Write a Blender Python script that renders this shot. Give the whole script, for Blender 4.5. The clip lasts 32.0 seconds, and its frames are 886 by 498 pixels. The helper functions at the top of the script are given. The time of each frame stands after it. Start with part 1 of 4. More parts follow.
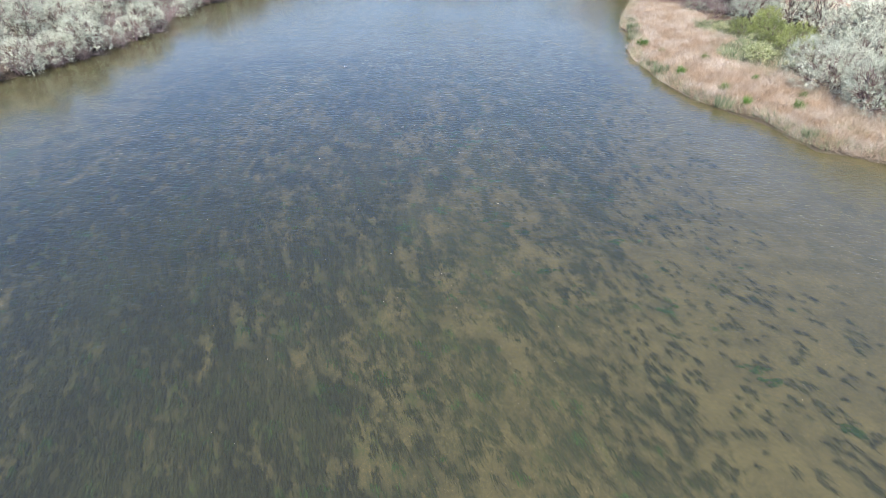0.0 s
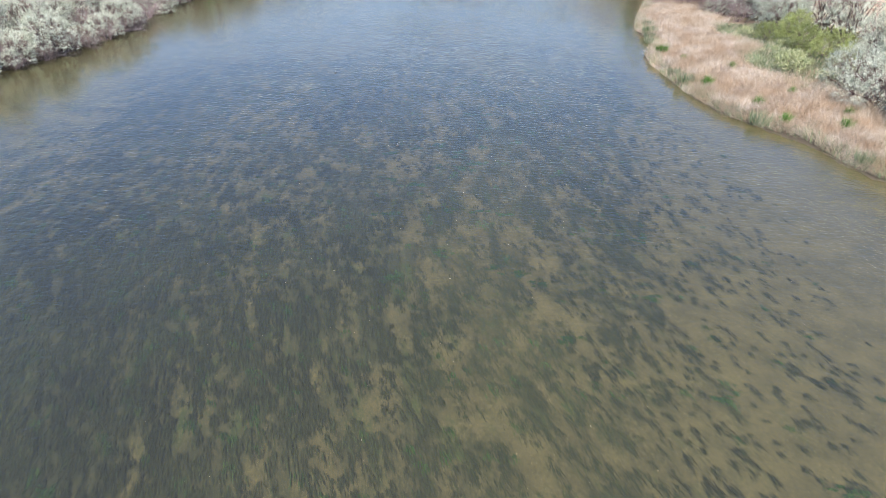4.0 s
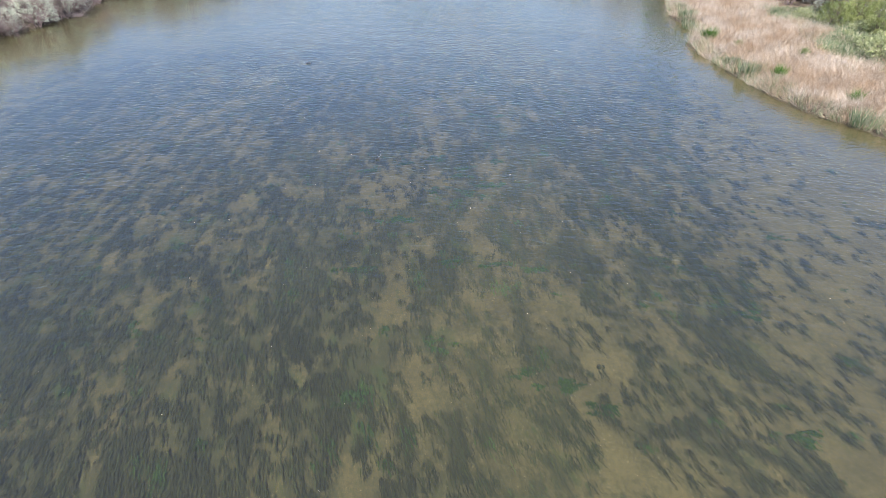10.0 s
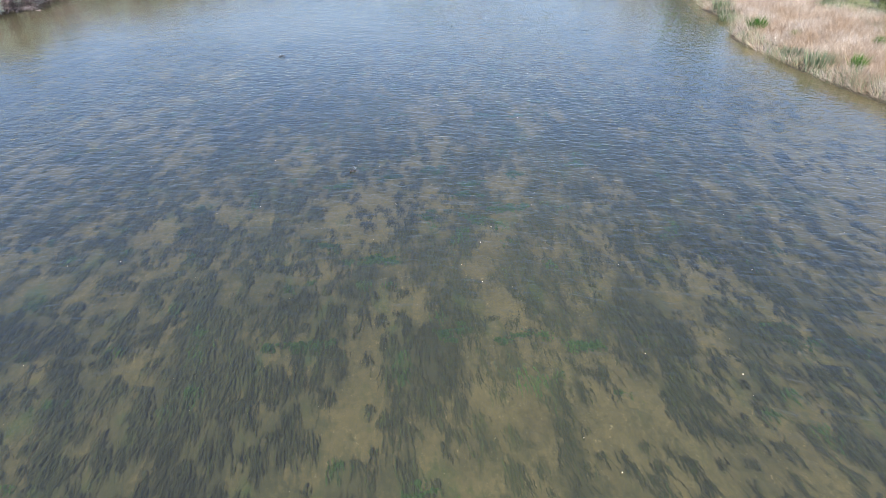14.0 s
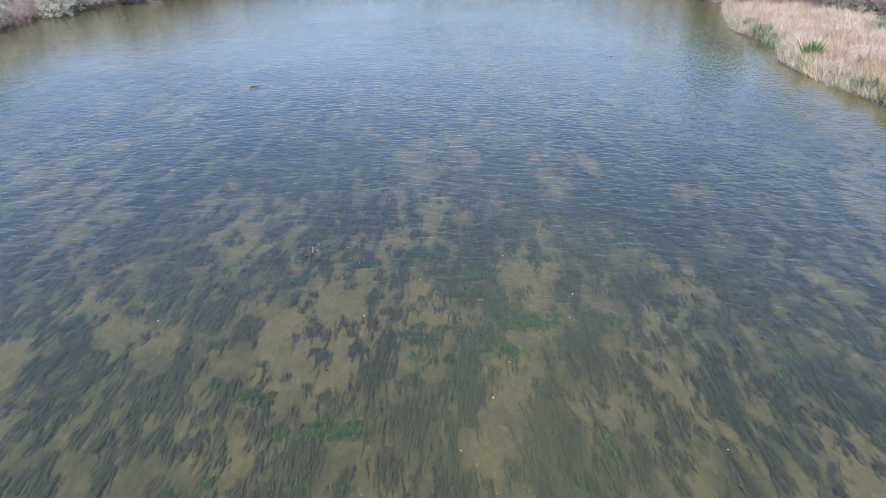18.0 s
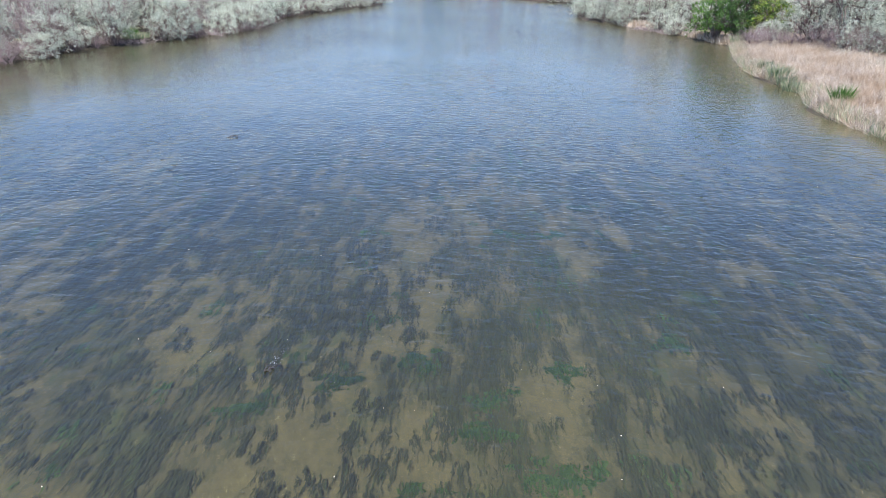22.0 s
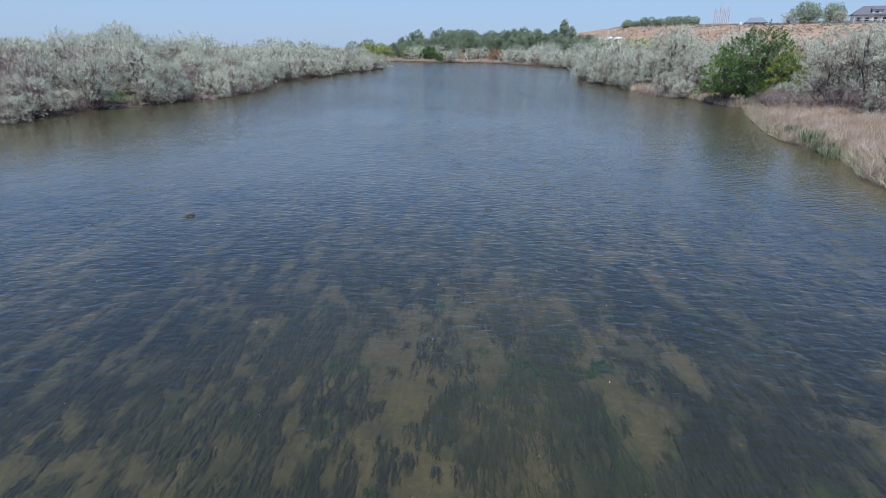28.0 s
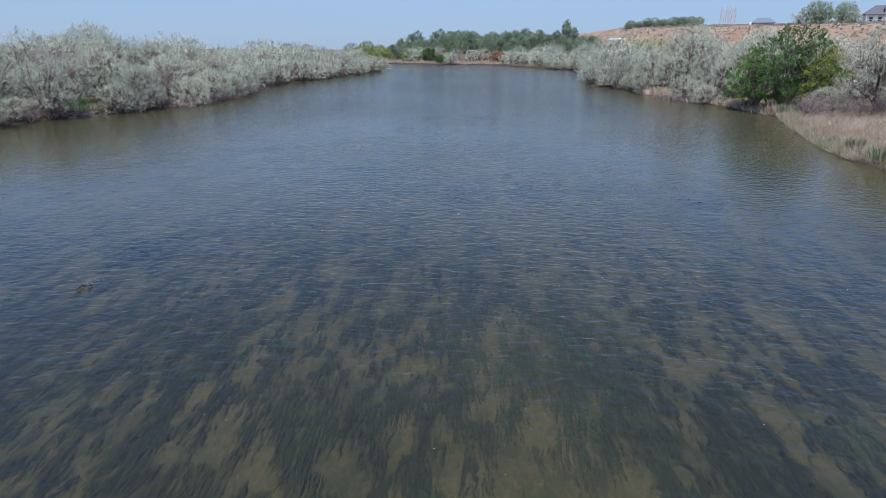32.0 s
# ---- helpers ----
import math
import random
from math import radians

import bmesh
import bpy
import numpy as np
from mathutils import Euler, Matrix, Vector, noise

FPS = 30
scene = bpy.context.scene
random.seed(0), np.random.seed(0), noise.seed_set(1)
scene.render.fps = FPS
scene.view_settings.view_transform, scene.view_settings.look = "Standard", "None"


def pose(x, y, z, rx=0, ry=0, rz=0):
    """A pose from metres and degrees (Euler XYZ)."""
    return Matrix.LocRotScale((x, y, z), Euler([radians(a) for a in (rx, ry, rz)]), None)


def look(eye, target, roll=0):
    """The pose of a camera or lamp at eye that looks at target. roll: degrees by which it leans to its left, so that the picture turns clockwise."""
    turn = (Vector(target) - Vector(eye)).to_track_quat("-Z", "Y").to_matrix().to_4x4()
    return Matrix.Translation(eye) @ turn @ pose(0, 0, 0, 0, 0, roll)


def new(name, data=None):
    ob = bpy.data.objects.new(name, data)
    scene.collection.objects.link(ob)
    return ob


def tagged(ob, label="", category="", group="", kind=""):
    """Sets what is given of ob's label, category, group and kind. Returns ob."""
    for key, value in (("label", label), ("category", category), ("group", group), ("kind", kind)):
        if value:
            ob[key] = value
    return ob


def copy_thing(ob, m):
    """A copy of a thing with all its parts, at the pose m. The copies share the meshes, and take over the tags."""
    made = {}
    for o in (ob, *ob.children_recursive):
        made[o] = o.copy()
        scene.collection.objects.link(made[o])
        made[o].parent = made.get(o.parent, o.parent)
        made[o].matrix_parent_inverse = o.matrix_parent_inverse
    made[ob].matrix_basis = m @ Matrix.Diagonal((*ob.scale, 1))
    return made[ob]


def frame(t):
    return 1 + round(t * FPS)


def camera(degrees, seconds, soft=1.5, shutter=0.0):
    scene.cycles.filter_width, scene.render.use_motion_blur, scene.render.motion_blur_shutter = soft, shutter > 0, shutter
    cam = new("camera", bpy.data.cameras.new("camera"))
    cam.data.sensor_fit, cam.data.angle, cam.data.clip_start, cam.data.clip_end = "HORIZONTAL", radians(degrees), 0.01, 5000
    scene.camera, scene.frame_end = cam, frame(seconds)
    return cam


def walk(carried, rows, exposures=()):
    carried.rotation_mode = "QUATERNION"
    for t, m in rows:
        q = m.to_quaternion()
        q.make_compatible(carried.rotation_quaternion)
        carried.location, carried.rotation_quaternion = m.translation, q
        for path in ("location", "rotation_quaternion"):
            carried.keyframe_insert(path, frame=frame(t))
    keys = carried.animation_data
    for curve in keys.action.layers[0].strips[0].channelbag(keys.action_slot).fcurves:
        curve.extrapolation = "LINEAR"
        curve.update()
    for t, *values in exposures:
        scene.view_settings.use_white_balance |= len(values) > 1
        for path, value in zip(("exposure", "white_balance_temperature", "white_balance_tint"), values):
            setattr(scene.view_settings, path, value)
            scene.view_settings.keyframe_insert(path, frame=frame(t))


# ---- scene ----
cam = camera(75.6, 32.0, 0.8)
PATH = [
    (0, (0.461, -4.114, 12.847), (0.428, -2.419, 11.785), 0.70),
    (0.5, (0.435, -3.635, 12.819), (0.402, -1.940, 11.757), 0.78),
    (1, (0.405, -3.095, 12.794), (0.373, -1.401, 11.732), 0.88),
    (1.5, (0.374, -2.518, 12.765), (0.343, -0.824, 11.702), 1.01),
    (2, (0.345, -1.896, 12.729), (0.315, -0.202, 11.665), 1.13),
    (2.5, (0.320, -1.234, 12.677), (0.291, 0.460, 11.613), 1.23),
    (3, (0.298, -0.556, 12.596), (0.270, 1.137, 11.531), 1.32),
    (3.5, (0.281, 0.117, 12.470), (0.253, 1.808, 11.401), 1.37),
    (5.5, (0.261, 2.997, 11.409), (0.233, 4.689, 10.342), 1.31),
    (6, (0.258, 3.712, 11.191), (0.229, 5.403, 10.124), 1.28),
    (6.5, (0.253, 4.428, 10.941), (0.223, 6.119, 9.874), 1.25),
    (7, (0.247, 5.174, 10.689), (0.217, 6.864, 9.620), 1.23),
    (7.5, (0.239, 5.925, 10.459), (0.208, 7.614, 9.388), 1.21),
    (8, (0.229, 6.639, 10.259), (0.198, 8.327, 9.188), 1.19),
    (8.5, (0.218, 7.358, 10.065), (0.186, 9.047, 8.995), 1.17),
    (9, (0.208, 8.119, 9.848), (0.176, 9.809, 8.779), 1.14),
    (9.5, (0.200, 8.873, 9.591), (0.168, 10.563, 8.522), 1.10),
    (10, (0.195, 9.571, 9.279), (0.162, 11.262, 8.212), 1.05),
    (10.5, (0.193, 10.287, 8.928), (0.158, 11.980, 7.863), 1.00),
    (11, (0.192, 11.040, 8.582), (0.154, 12.734, 7.518), 0.95),
    (11.5, (0.189, 11.748, 8.258), (0.149, 13.443, 7.197), 0.91),
    (12, (0.184, 12.438, 7.938), (0.141, 14.138, 6.884), 0.90),
    (12.5, (0.180, 13.153, 7.622), (0.136, 14.856, 6.573), 0.88),
    (13, (0.180, 13.883, 7.318), (0.135, 15.588, 6.273), 0.87),
    (13.5, (0.185, 14.640, 7.033), (0.140, 16.347, 5.991), 0.84),
    (15.5, (0.305, 17.390, 6.310), (0.242, 19.121, 5.310), 0.50),
    (16, (0.320, 18.139, 6.222), (0.252, 19.868, 5.219), 0.48),
    (16.5, (0.325, 18.845, 6.095), (0.251, 20.577, 5.097), 0.50),
    (17, (0.321, 19.522, 5.972), (0.245, 21.259, 4.984), 0.53),
    (17.5, (0.310, 20.199, 5.888), (0.234, 21.943, 4.913), 0.57),
    (18, (0.296, 20.716, 5.841), (0.219, 22.468, 4.879), 0.60),
    (18.5, (0.283, 20.914, 5.798), (0.206, 22.674, 4.851), 0.62),
    (19, (0.271, 20.941, 5.744), (0.194, 22.709, 4.811), 0.63),
    (19.5, (0.256, 21.037, 5.690), (0.179, 22.813, 4.772), 0.64),
    (20, (0.237, 21.355, 5.652), (0.159, 23.138, 4.748), 0.64),
    (20.5, (0.212, 21.893, 5.634), (0.133, 23.683, 4.746), 0.64),
    (21, (0.183, 22.527, 5.631), (0.104, 24.324, 4.755), 0.64),
    (21.5, (0.153, 23.124, 5.628), (0.073, 24.926, 4.765), 0.65),
    (22, (0.126, 23.664, 5.607), (0.046, 25.473, 4.757), 0.65),
    (22.5, (0.106, 24.128, 5.557), (0.025, 25.944, 4.723), 0.66),
    (23, (0.098, 24.520, 5.495), (0.016, 26.343, 4.675), 0.66),
    (23.5, (0.101, 24.889, 5.435), (0.018, 26.718, 4.631), 0.65),
    (24, (0.108, 25.259, 5.383), (0.024, 27.095, 4.595), 0.64),
    (24.5, (0.113, 25.610, 5.342), (0.027, 27.454, 4.571), 0.63),
    (25, (0.112, 25.932, 5.312), (0.025, 27.782, 4.557), 0.62),
    (25.5, (0.104, 26.264, 5.288), (0.016, 28.120, 4.550), 0.61),
    (27.5, (-0.020, 27.599, 5.208), (-0.107, 29.479, 4.534), 0.56),
    (28, (-0.053, 27.941, 5.203), (-0.140, 29.826, 4.540), 0.54),
    (28.5, (-0.083, 28.328, 5.211), (-0.171, 30.214, 4.552), 0.51),
    (29, (-0.112, 28.787, 5.216), (-0.199, 30.674, 4.557), 0.48),
    (30, (-0.163, 29.980, 5.185), (-0.251, 31.866, 4.525), 0.41),
    (31, (-0.220, 31.702, 5.168), (-0.308, 33.588, 4.508), 0.39),
    (32, (-0.308, 33.680, 5.200), (-0.397, 35.566, 4.542), 0.40),
]
EXPOSURES = [(0, 1.53, 5600, 12), (11, 1.53, 5650, 12), (18, 1.50, 5350, 12), (22, 1.44, 5250, 12), (25, 1.22, 5220, 12), (28, 0.6, 5200, 12), (32, 0.52, 5200, 12)]
walk(cam, [(t, look(eye, target, roll)) for t, eye, target, roll in PATH], EXPOSURES)

# ---- sky and sun ----
SUN_TO = Vector((-0.08, -0.50, 0.98)).normalized()
world = bpy.data.worlds.new("sky")
scene.world = world
world.use_nodes = True
wn = world.node_tree
sky = wn.nodes.new("ShaderNodeTexSky")
sky.sky_type, sky.sun_disc = "NISHITA", False
sky.sun_elevation = math.asin(SUN_TO.z)
sky.sun_rotation = math.atan2(SUN_TO.x, SUN_TO.y)
sky.air_density, sky.dust_density, sky.ozone_density = 1.0, 0.7, 1.6
sky.altitude = 700
haze = wn.nodes.new("ShaderNodeMix")
haze.data_type, haze.blend_type = "RGBA", "MULTIPLY"
haze.inputs[0].default_value, haze.inputs[7].default_value = 1.0, (0.92, 1.0, 1.12, 1)
wn.links.new(sky.outputs[0], haze.inputs[6])
up = wn.nodes.new("ShaderNodeTexCoord")
rise = wn.nodes.new("ShaderNodeSeparateXYZ")
wn.links.new(up.outputs["Generated"], rise.inputs[0])
low = wn.nodes.new("ShaderNodeMapRange")
low.interpolation_type = "SMOOTHSTEP"
low.inputs["From Min"].default_value, low.inputs["From Max"].default_value = 0.42, -0.02
low.inputs["To Max"].default_value = 0.85
wn.links.new(rise.outputs[2], low.inputs[0])
mist = wn.nodes.new("ShaderNodeMix")
mist.data_type = "RGBA"
mist.inputs[7].default_value = (3.40, 3.92, 4.36, 1)
wn.links.new(low.outputs[0], mist.inputs[0])
wn.links.new(haze.outputs[2], mist.inputs[6])
wn.links.new(mist.outputs[2], wn.nodes["Background"].inputs[0])
wn.nodes["Background"].inputs[1].default_value = 0.082
sun_data = bpy.data.lights.new("sun", "SUN")
sun_data.energy, sun_data.angle, sun_data.color = 4.6, radians(0.6), (1.0, 0.88, 0.73)
sun = new("sun", sun_data)
sun.matrix_world = look(SUN_TO * 200, (0, 0, 0))

# ---- materials ----
def shader(name):
    mat = bpy.data.materials.new(name)
    mat.use_nodes = True
    return mat, mat.node_tree, mat.node_tree.nodes["Principled BSDF"]


def link(tree, a, b):
    tree.links.new(a, b)


def coords(tree, stretch=(1, 1, 1), turn=0.0, space="Object"):
    c = tree.nodes.new("ShaderNodeTexCoord")
    m = tree.nodes.new("ShaderNodeMapping")
    m.inputs["Scale"].default_value = stretch
    m.inputs["Rotation"].default_value = (0, 0, turn)
    link(tree, c.outputs[space], m.inputs[0])
    return m.outputs[0]


def noise_tex(tree, vec, scale, detail=4.0, rough=0.55, dist=0.0):
    n = tree.nodes.new("ShaderNodeTexNoise")
    n.inputs["Scale"].default_value = scale
    n.inputs["Detail"].default_value = detail
    n.inputs["Roughness"].default_value = rough
    n.inputs["Distortion"].default_value = dist
    link(tree, vec, n.inputs["Vector"])
    return n.outputs[0]


def ramp(tree, fac, stops):
    r = tree.nodes.new("ShaderNodeValToRGB")
    e = r.color_ramp.elements
    while len(e) < len(stops):
        e.new(0.5)
    for k, (p, c) in enumerate(stops):
        e[k].position, e[k].color = p, (*c, 1)
    link(tree, fac, r.inputs[0])
    return r.outputs[0]


def level(tree, fac, lo, hi):
    m = tree.nodes.new("ShaderNodeMapRange")
    m.interpolation_type = "SMOOTHSTEP"
    m.inputs["From Min"].default_value, m.inputs["From Max"].default_value = lo, hi
    link(tree, fac, m.inputs[0])
    return m.outputs[0]


def blend(tree, fac, a, b, how="MIX"):
    m = tree.nodes.new("ShaderNodeMix")
    m.data_type, m.blend_type = "RGBA", how
    for sock, v in ((m.inputs[0], fac), (m.inputs[6], a), (m.inputs[7], b)):
        if isinstance(v, (int, float)):
            sock.default_value = v
        elif isinstance(v, tuple):
            sock.default_value = (*v, 1)
        else:
            link(tree, v, sock)
    return m.outputs[2]


def maths(tree, how, a, b=0.0):
    m = tree.nodes.new("ShaderNodeMath")
    m.operation = how
    for sock, v in zip(m.inputs, (a, b)):
        if isinstance(v, (int, float)):
            sock.default_value = v
        else:
            link(tree, v, sock)
    return m.outputs[0]


def bump(tree, bsdf, height, strength, dist):
    b = tree.nodes.new("ShaderNodeBump")
    b.inputs["Strength"].default_value, b.inputs["Distance"].default_value = strength, dist
    link(tree, height, b.inputs["Height"])
    link(tree, b.outputs[0], bsdf.inputs["Normal"])


def leafy(name, stops, thin=0.3, rough=0.6, patch=0.5, tones=((0.75,) * 3, (1.2,) * 3)):
    """Foliage: every blade its own tone, larger patches lighter and darker, light shining through."""
    mat, tree, b = shader(name)
    geo = tree.nodes.new("ShaderNodeNewGeometry")
    col = ramp(tree, geo.outputs["Random Per Island"], stops)
    spots = ramp(tree, noise_tex(tree, coords(tree), patch, 2.0), [(0.35, tones[0]), (0.65, tones[1])])
    col = blend(tree, 1.0, col, spots, "MULTIPLY")
    info = tree.nodes.new("ShaderNodeObjectInfo")
    each = ramp(tree, info.outputs["Random"], [(0.0, (0.72, 0.74, 0.72)), (0.5, (1.0, 0.98, 0.95)), (1.0, (1.15, 1.14, 1.10))])
    col = blend(tree, 1.0, col, each, "MULTIPLY")
    link(tree, col, b.inputs["Base Color"])
    b.inputs["Roughness"].default_value = rough
    b.inputs["Specular IOR Level"].default_value = 0.15
    tr = tree.nodes.new("ShaderNodeBsdfTranslucent")
    link(tree, col, tr.inputs["Color"])
    mix = tree.nodes.new("ShaderNodeMixShader")
    mix.inputs[0].default_value = thin
    link(tree, b.outputs[0], mix.inputs[1])
    link(tree, tr.outputs[0], mix.inputs[2])
    link(tree, mix.outputs[0], tree.nodes["Material Output"].inputs[0])
    return mat


def plain(name, colour, rough=0.7, metal=0.0, vary=0.15, scale=3.0, relief=0.0):
    mat, tree, b = shader(name)
    n = noise_tex(tree, coords(tree), scale, 5.0)
    dark = tuple(c * (1 - vary) for c in colour)
    lite = tuple(min(1, c * (1 + vary)) for c in colour)
    link(tree, ramp(tree, n, [(0.3, dark), (0.7, lite)]), b.inputs["Base Color"])
    b.inputs["Roughness"].default_value, b.inputs["Metallic"].default_value = rough, metal
    if relief:
        bump(tree, b, noise_tex(tree, coords(tree), scale * 6, 4.0), 0.6, relief)
    return mat


def water_material():
    """Clear but slightly turbid water: it refracts, mirrors the sky and scatters a little light."""
    mat, tree, b = shader("river_water")
    b.inputs["Base Color"].default_value = (0.165, 0.160, 0.088, 1)
    b.inputs["IOR"].default_value = 1.50
    b.inputs["Transmission Weight"].default_value = 0.970
    v = coords(tree, (0.80, 1.25, 1.0), 0.10)
    big = noise_tex(tree, v, 3.1, 1.6, 0.45, 0.5)
    small = noise_tex(tree, v, 7.4, 1.4, 0.5, 0.4)
    tiny = noise_tex(tree, v, 18.0, 2.0, 0.6, 0.2)
    calm = level(tree, noise_tex(tree, coords(tree, (1.0, 0.6, 1.0)), 0.05, 2.0), 0.32, 0.62)
    swell = noise_tex(tree, coords(tree, (0.40, 1.0, 1.0), 0.05), 0.55, 2.0, 0.5, 0.3)
    h = maths(tree, "ADD", maths(tree, "ADD", maths(tree, "MULTIPLY", big, 0.80), maths(tree, "ADD", maths(tree, "MULTIPLY", small, 0.24), maths(tree, "MULTIPLY", tiny, 0.035))), maths(tree, "MULTIPLY", swell, 0.7))
    across = tree.nodes.new("ShaderNodeSeparateXYZ")
    link(tree, coords(tree), across.inputs[0])
    lee = maths(tree, "ADD", maths(tree, "MULTIPLY", level(tree, across.outputs[0], -29.0, -9.0), 0.5), 0.5)
    h = maths(tree, "MULTIPLY", h, maths(tree, "ADD", maths(tree, "MULTIPLY", calm, 0.50), 0.50))
    link(tree, maths(tree, "ADD", maths(tree, "MULTIPLY", level(tree, across.outputs[1], 45.0, 120.0), 0.05), 0.065), b.inputs["Roughness"])
    gusts = maths(tree, "ADD", maths(tree, "MULTIPLY", level(tree, across.outputs[1], 48.0, 120.0), 1.8), 1.0)
    bump(tree, b, maths(tree, "MULTIPLY", h, maths(tree, "MULTIPLY", lee, gusts)), 0.6, 0.062)
    silt = tree.nodes.new("ShaderNodeBsdfDiffuse")
    silt.inputs["Color"].default_value = (0.34, 0.34, 0.28, 1)
    mix = tree.nodes.new("ShaderNodeMixShader")
    mix.inputs[0].default_value = 0.013
    link(tree, b.outputs[0], mix.inputs[1])
    link(tree, silt.outputs[0], mix.inputs[2])
    link(tree, mix.outputs[0], tree.nodes["Material Output"].inputs[0])
    return mat


def ground_material():
    """River bed, bank soil, dry meadow and the red hillside, each where it lies."""
    mat, tree, b = shader("ground_soil")
    c = tree.nodes.new("ShaderNodeTexCoord").outputs["Object"]
    sep = tree.nodes.new("ShaderNodeSeparateXYZ")
    link(tree, c, sep.inputs[0])
    fine = noise_tex(tree, c, 9.0, 6.0, 0.65)
    mid = noise_tex(tree, c, 0.9, 5.0)
    # the bed: khaki sand under streaks of weed drawn out along the bending current
    swing = maths(tree, "EXPONENT", maths(tree, "MULTIPLY", maths(tree, "SUBTRACT", 22.0, sep.outputs[1]), 0.125))
    swing = maths(tree, "MULTIPLY", maths(tree, "LOGARITHM", maths(tree, "ADD", swing, 1.0), math.e), -3.0)
    flow = tree.nodes.new("ShaderNodeCombineXYZ")
    link(tree, maths(tree, "ADD", sep.outputs[0], swing), flow.inputs[0])
    link(tree, maths(tree, "MULTIPLY", sep.outputs[1], 0.42), flow.inputs[1])
    flow = flow.outputs[0]
    sand = ramp(tree, fine, [(0.3, (0.091, 0.083, 0.044)), (0.7, (0.127, 0.115, 0.062))])
    sand = blend(tree, 1.0, sand, ramp(tree, mid, [(0.35, (0.78, 0.78, 0.78)), (0.68, (1.12, 1.1, 1.05))]), "MULTIPLY")
    grit = level(tree, noise_tex(tree, c, 26.0, 2.0, 0.5), 0.66, 0.74)
    sand = blend(tree, maths(tree, "MULTIPLY", grit, 0.5), sand, (0.34, 0.31, 0.20))
    beds = tree.nodes.new("ShaderNodeAttribute")
    beds.attribute_name = "weed_cover"
    fringe = noise_tex(tree, flow, 6.5, 4.0, 0.62, 0.4)
    wisps = noise_tex(tree, flow, 15.0, 3.0, 0.6, 0.3)
    weedy = maths(tree, "ADD", beds.outputs["Fac"], maths(tree, "MULTIPLY", maths(tree, "SUBTRACT", fringe, 0.5), 0.8))
    weedy = maths(tree, "ADD", weedy, maths(tree, "MULTIPLY", maths(tree, "SUBTRACT", wisps, 0.5), 0.8))
    weedy = level(tree, weedy, 0.20, 0.82)
    dark = ramp(tree, noise_tex(tree, flow, 1.3, 3.0), [(0.40, (0.040, 0.044, 0.024)), (0.56, (0.052, 0.056, 0.029)), (0.66, (0.044, 0.066, 0.024))])
    bed = blend(tree, maths(tree, "MULTIPLY", weedy, 0.92), sand, dark)
    # the land: dry grass litter over brown soil, greener in places
    soil = ramp(tree, fine, [(0.25, (0.06, 0.045, 0.03)), (0.75, (0.18, 0.135, 0.09))])
    green = level(tree, noise_tex(tree, c, 0.22, 4.0), 0.50, 0.66)
    land = blend(tree, maths(tree, "MULTIPLY", green, 0.6), soil, (0.12, 0.15, 0.05))
    red = ramp(tree, noise_tex(tree, coords(tree, (1, 0.35, 1)), 0.22, 6.0, 0.65), [(0.3, (0.24, 0.135, 0.085)), (0.48, (0.28, 0.185, 0.12)), (0.62, (0.31, 0.24, 0.16)), (0.75, (0.28, 0.245, 0.16))])
    red = blend(tree, 1.0, red, ramp(tree, noise_tex(tree, c, 1.1, 6.0, 0.7), [(0.35, (0.55, 0.60, 0.58)), (0.5, (0.95, 0.95, 0.95)), (0.68, (1.2, 1.25, 1.25))]), "MULTIPLY")
    land = blend(tree, level(tree, sep.outputs[0], 38.0, 52.0), land, red)
    shore = blend(tree, level(tree, sep.outputs[2], 0.25, 0.55), (0.045, 0.035, 0.024), land)
    link(tree, blend(tree, level(tree, sep.outputs[2], -0.06, 0.05), bed, shore), b.inputs["Base Color"])
    b.inputs["Roughness"].default_value = 0.9
    b.inputs["Specular IOR Level"].default_value = 0.2
    bump(tree, b, maths(tree, "ADD", mid, maths(tree, "MULTIPLY", fine, 0.4)), 0.5, 0.06)
    return mat


MAT_WATER = water_material()
MAT_GROUND = ground_material()
SILVER = leafy("silver_leaves", [(0.0, (0.38, 0.405, 0.32)), (0.5, (0.48, 0.505, 0.415)), (1.0, (0.58, 0.60, 0.51))], 0.12, 0.8, 0.9, ((0.70, 0.72, 0.68), (1.12, 1.1, 1.07)))
OLIVE_TWIG = plain("olive_twigs", (0.13, 0.085, 0.075), 0.85, 0.0, 0.35, 2.0)
BARK = plain("grey_bark", (0.15, 0.115, 0.095), 0.9, 0.0, 0.35, 4.0, 0.02)
DEEP_GREEN = leafy("deep_green_leaves", [(0.0, (0.034, 0.070, 0.017)), (0.5, (0.064, 0.122, 0.030)), (1.0, (0.12, 0.20, 0.048))], 0.22, 0.45, 0.4)
WILLOW = leafy("willow_leaves", [(0.0, (0.19, 0.22, 0.065)), (0.5, (0.29, 0.33, 0.11)), (1.0, (0.40, 0.43, 0.19))], 0.4)
# leaf green paled and greyed: the haze of distance is put into the colour
HAZED_GREEN = leafy("hazed_cottonwood_leaves", [(0.0, (0.20, 0.255, 0.165)), (0.5, (0.27, 0.335, 0.22)), (1.0, (0.36, 0.42, 0.29))], 0.4, 0.6, 0.15)
DRY_REED = leafy("dry_reed", [(0.0, (0.24, 0.195, 0.145)), (0.3, (0.47, 0.39, 0.305)), (0.7, (0.63, 0.545, 0.445)), (1.0, (0.78, 0.725, 0.645))], 0.36, 0.7, 0.55, ((0.80, 0.70, 0.58), (1.05, 1.05, 1.03)))
PLUME = leafy("seed_plume", [(0.0, (0.55, 0.44, 0.30)), (1.0, (0.80, 0.72, 0.56))], 0.3, 0.8)
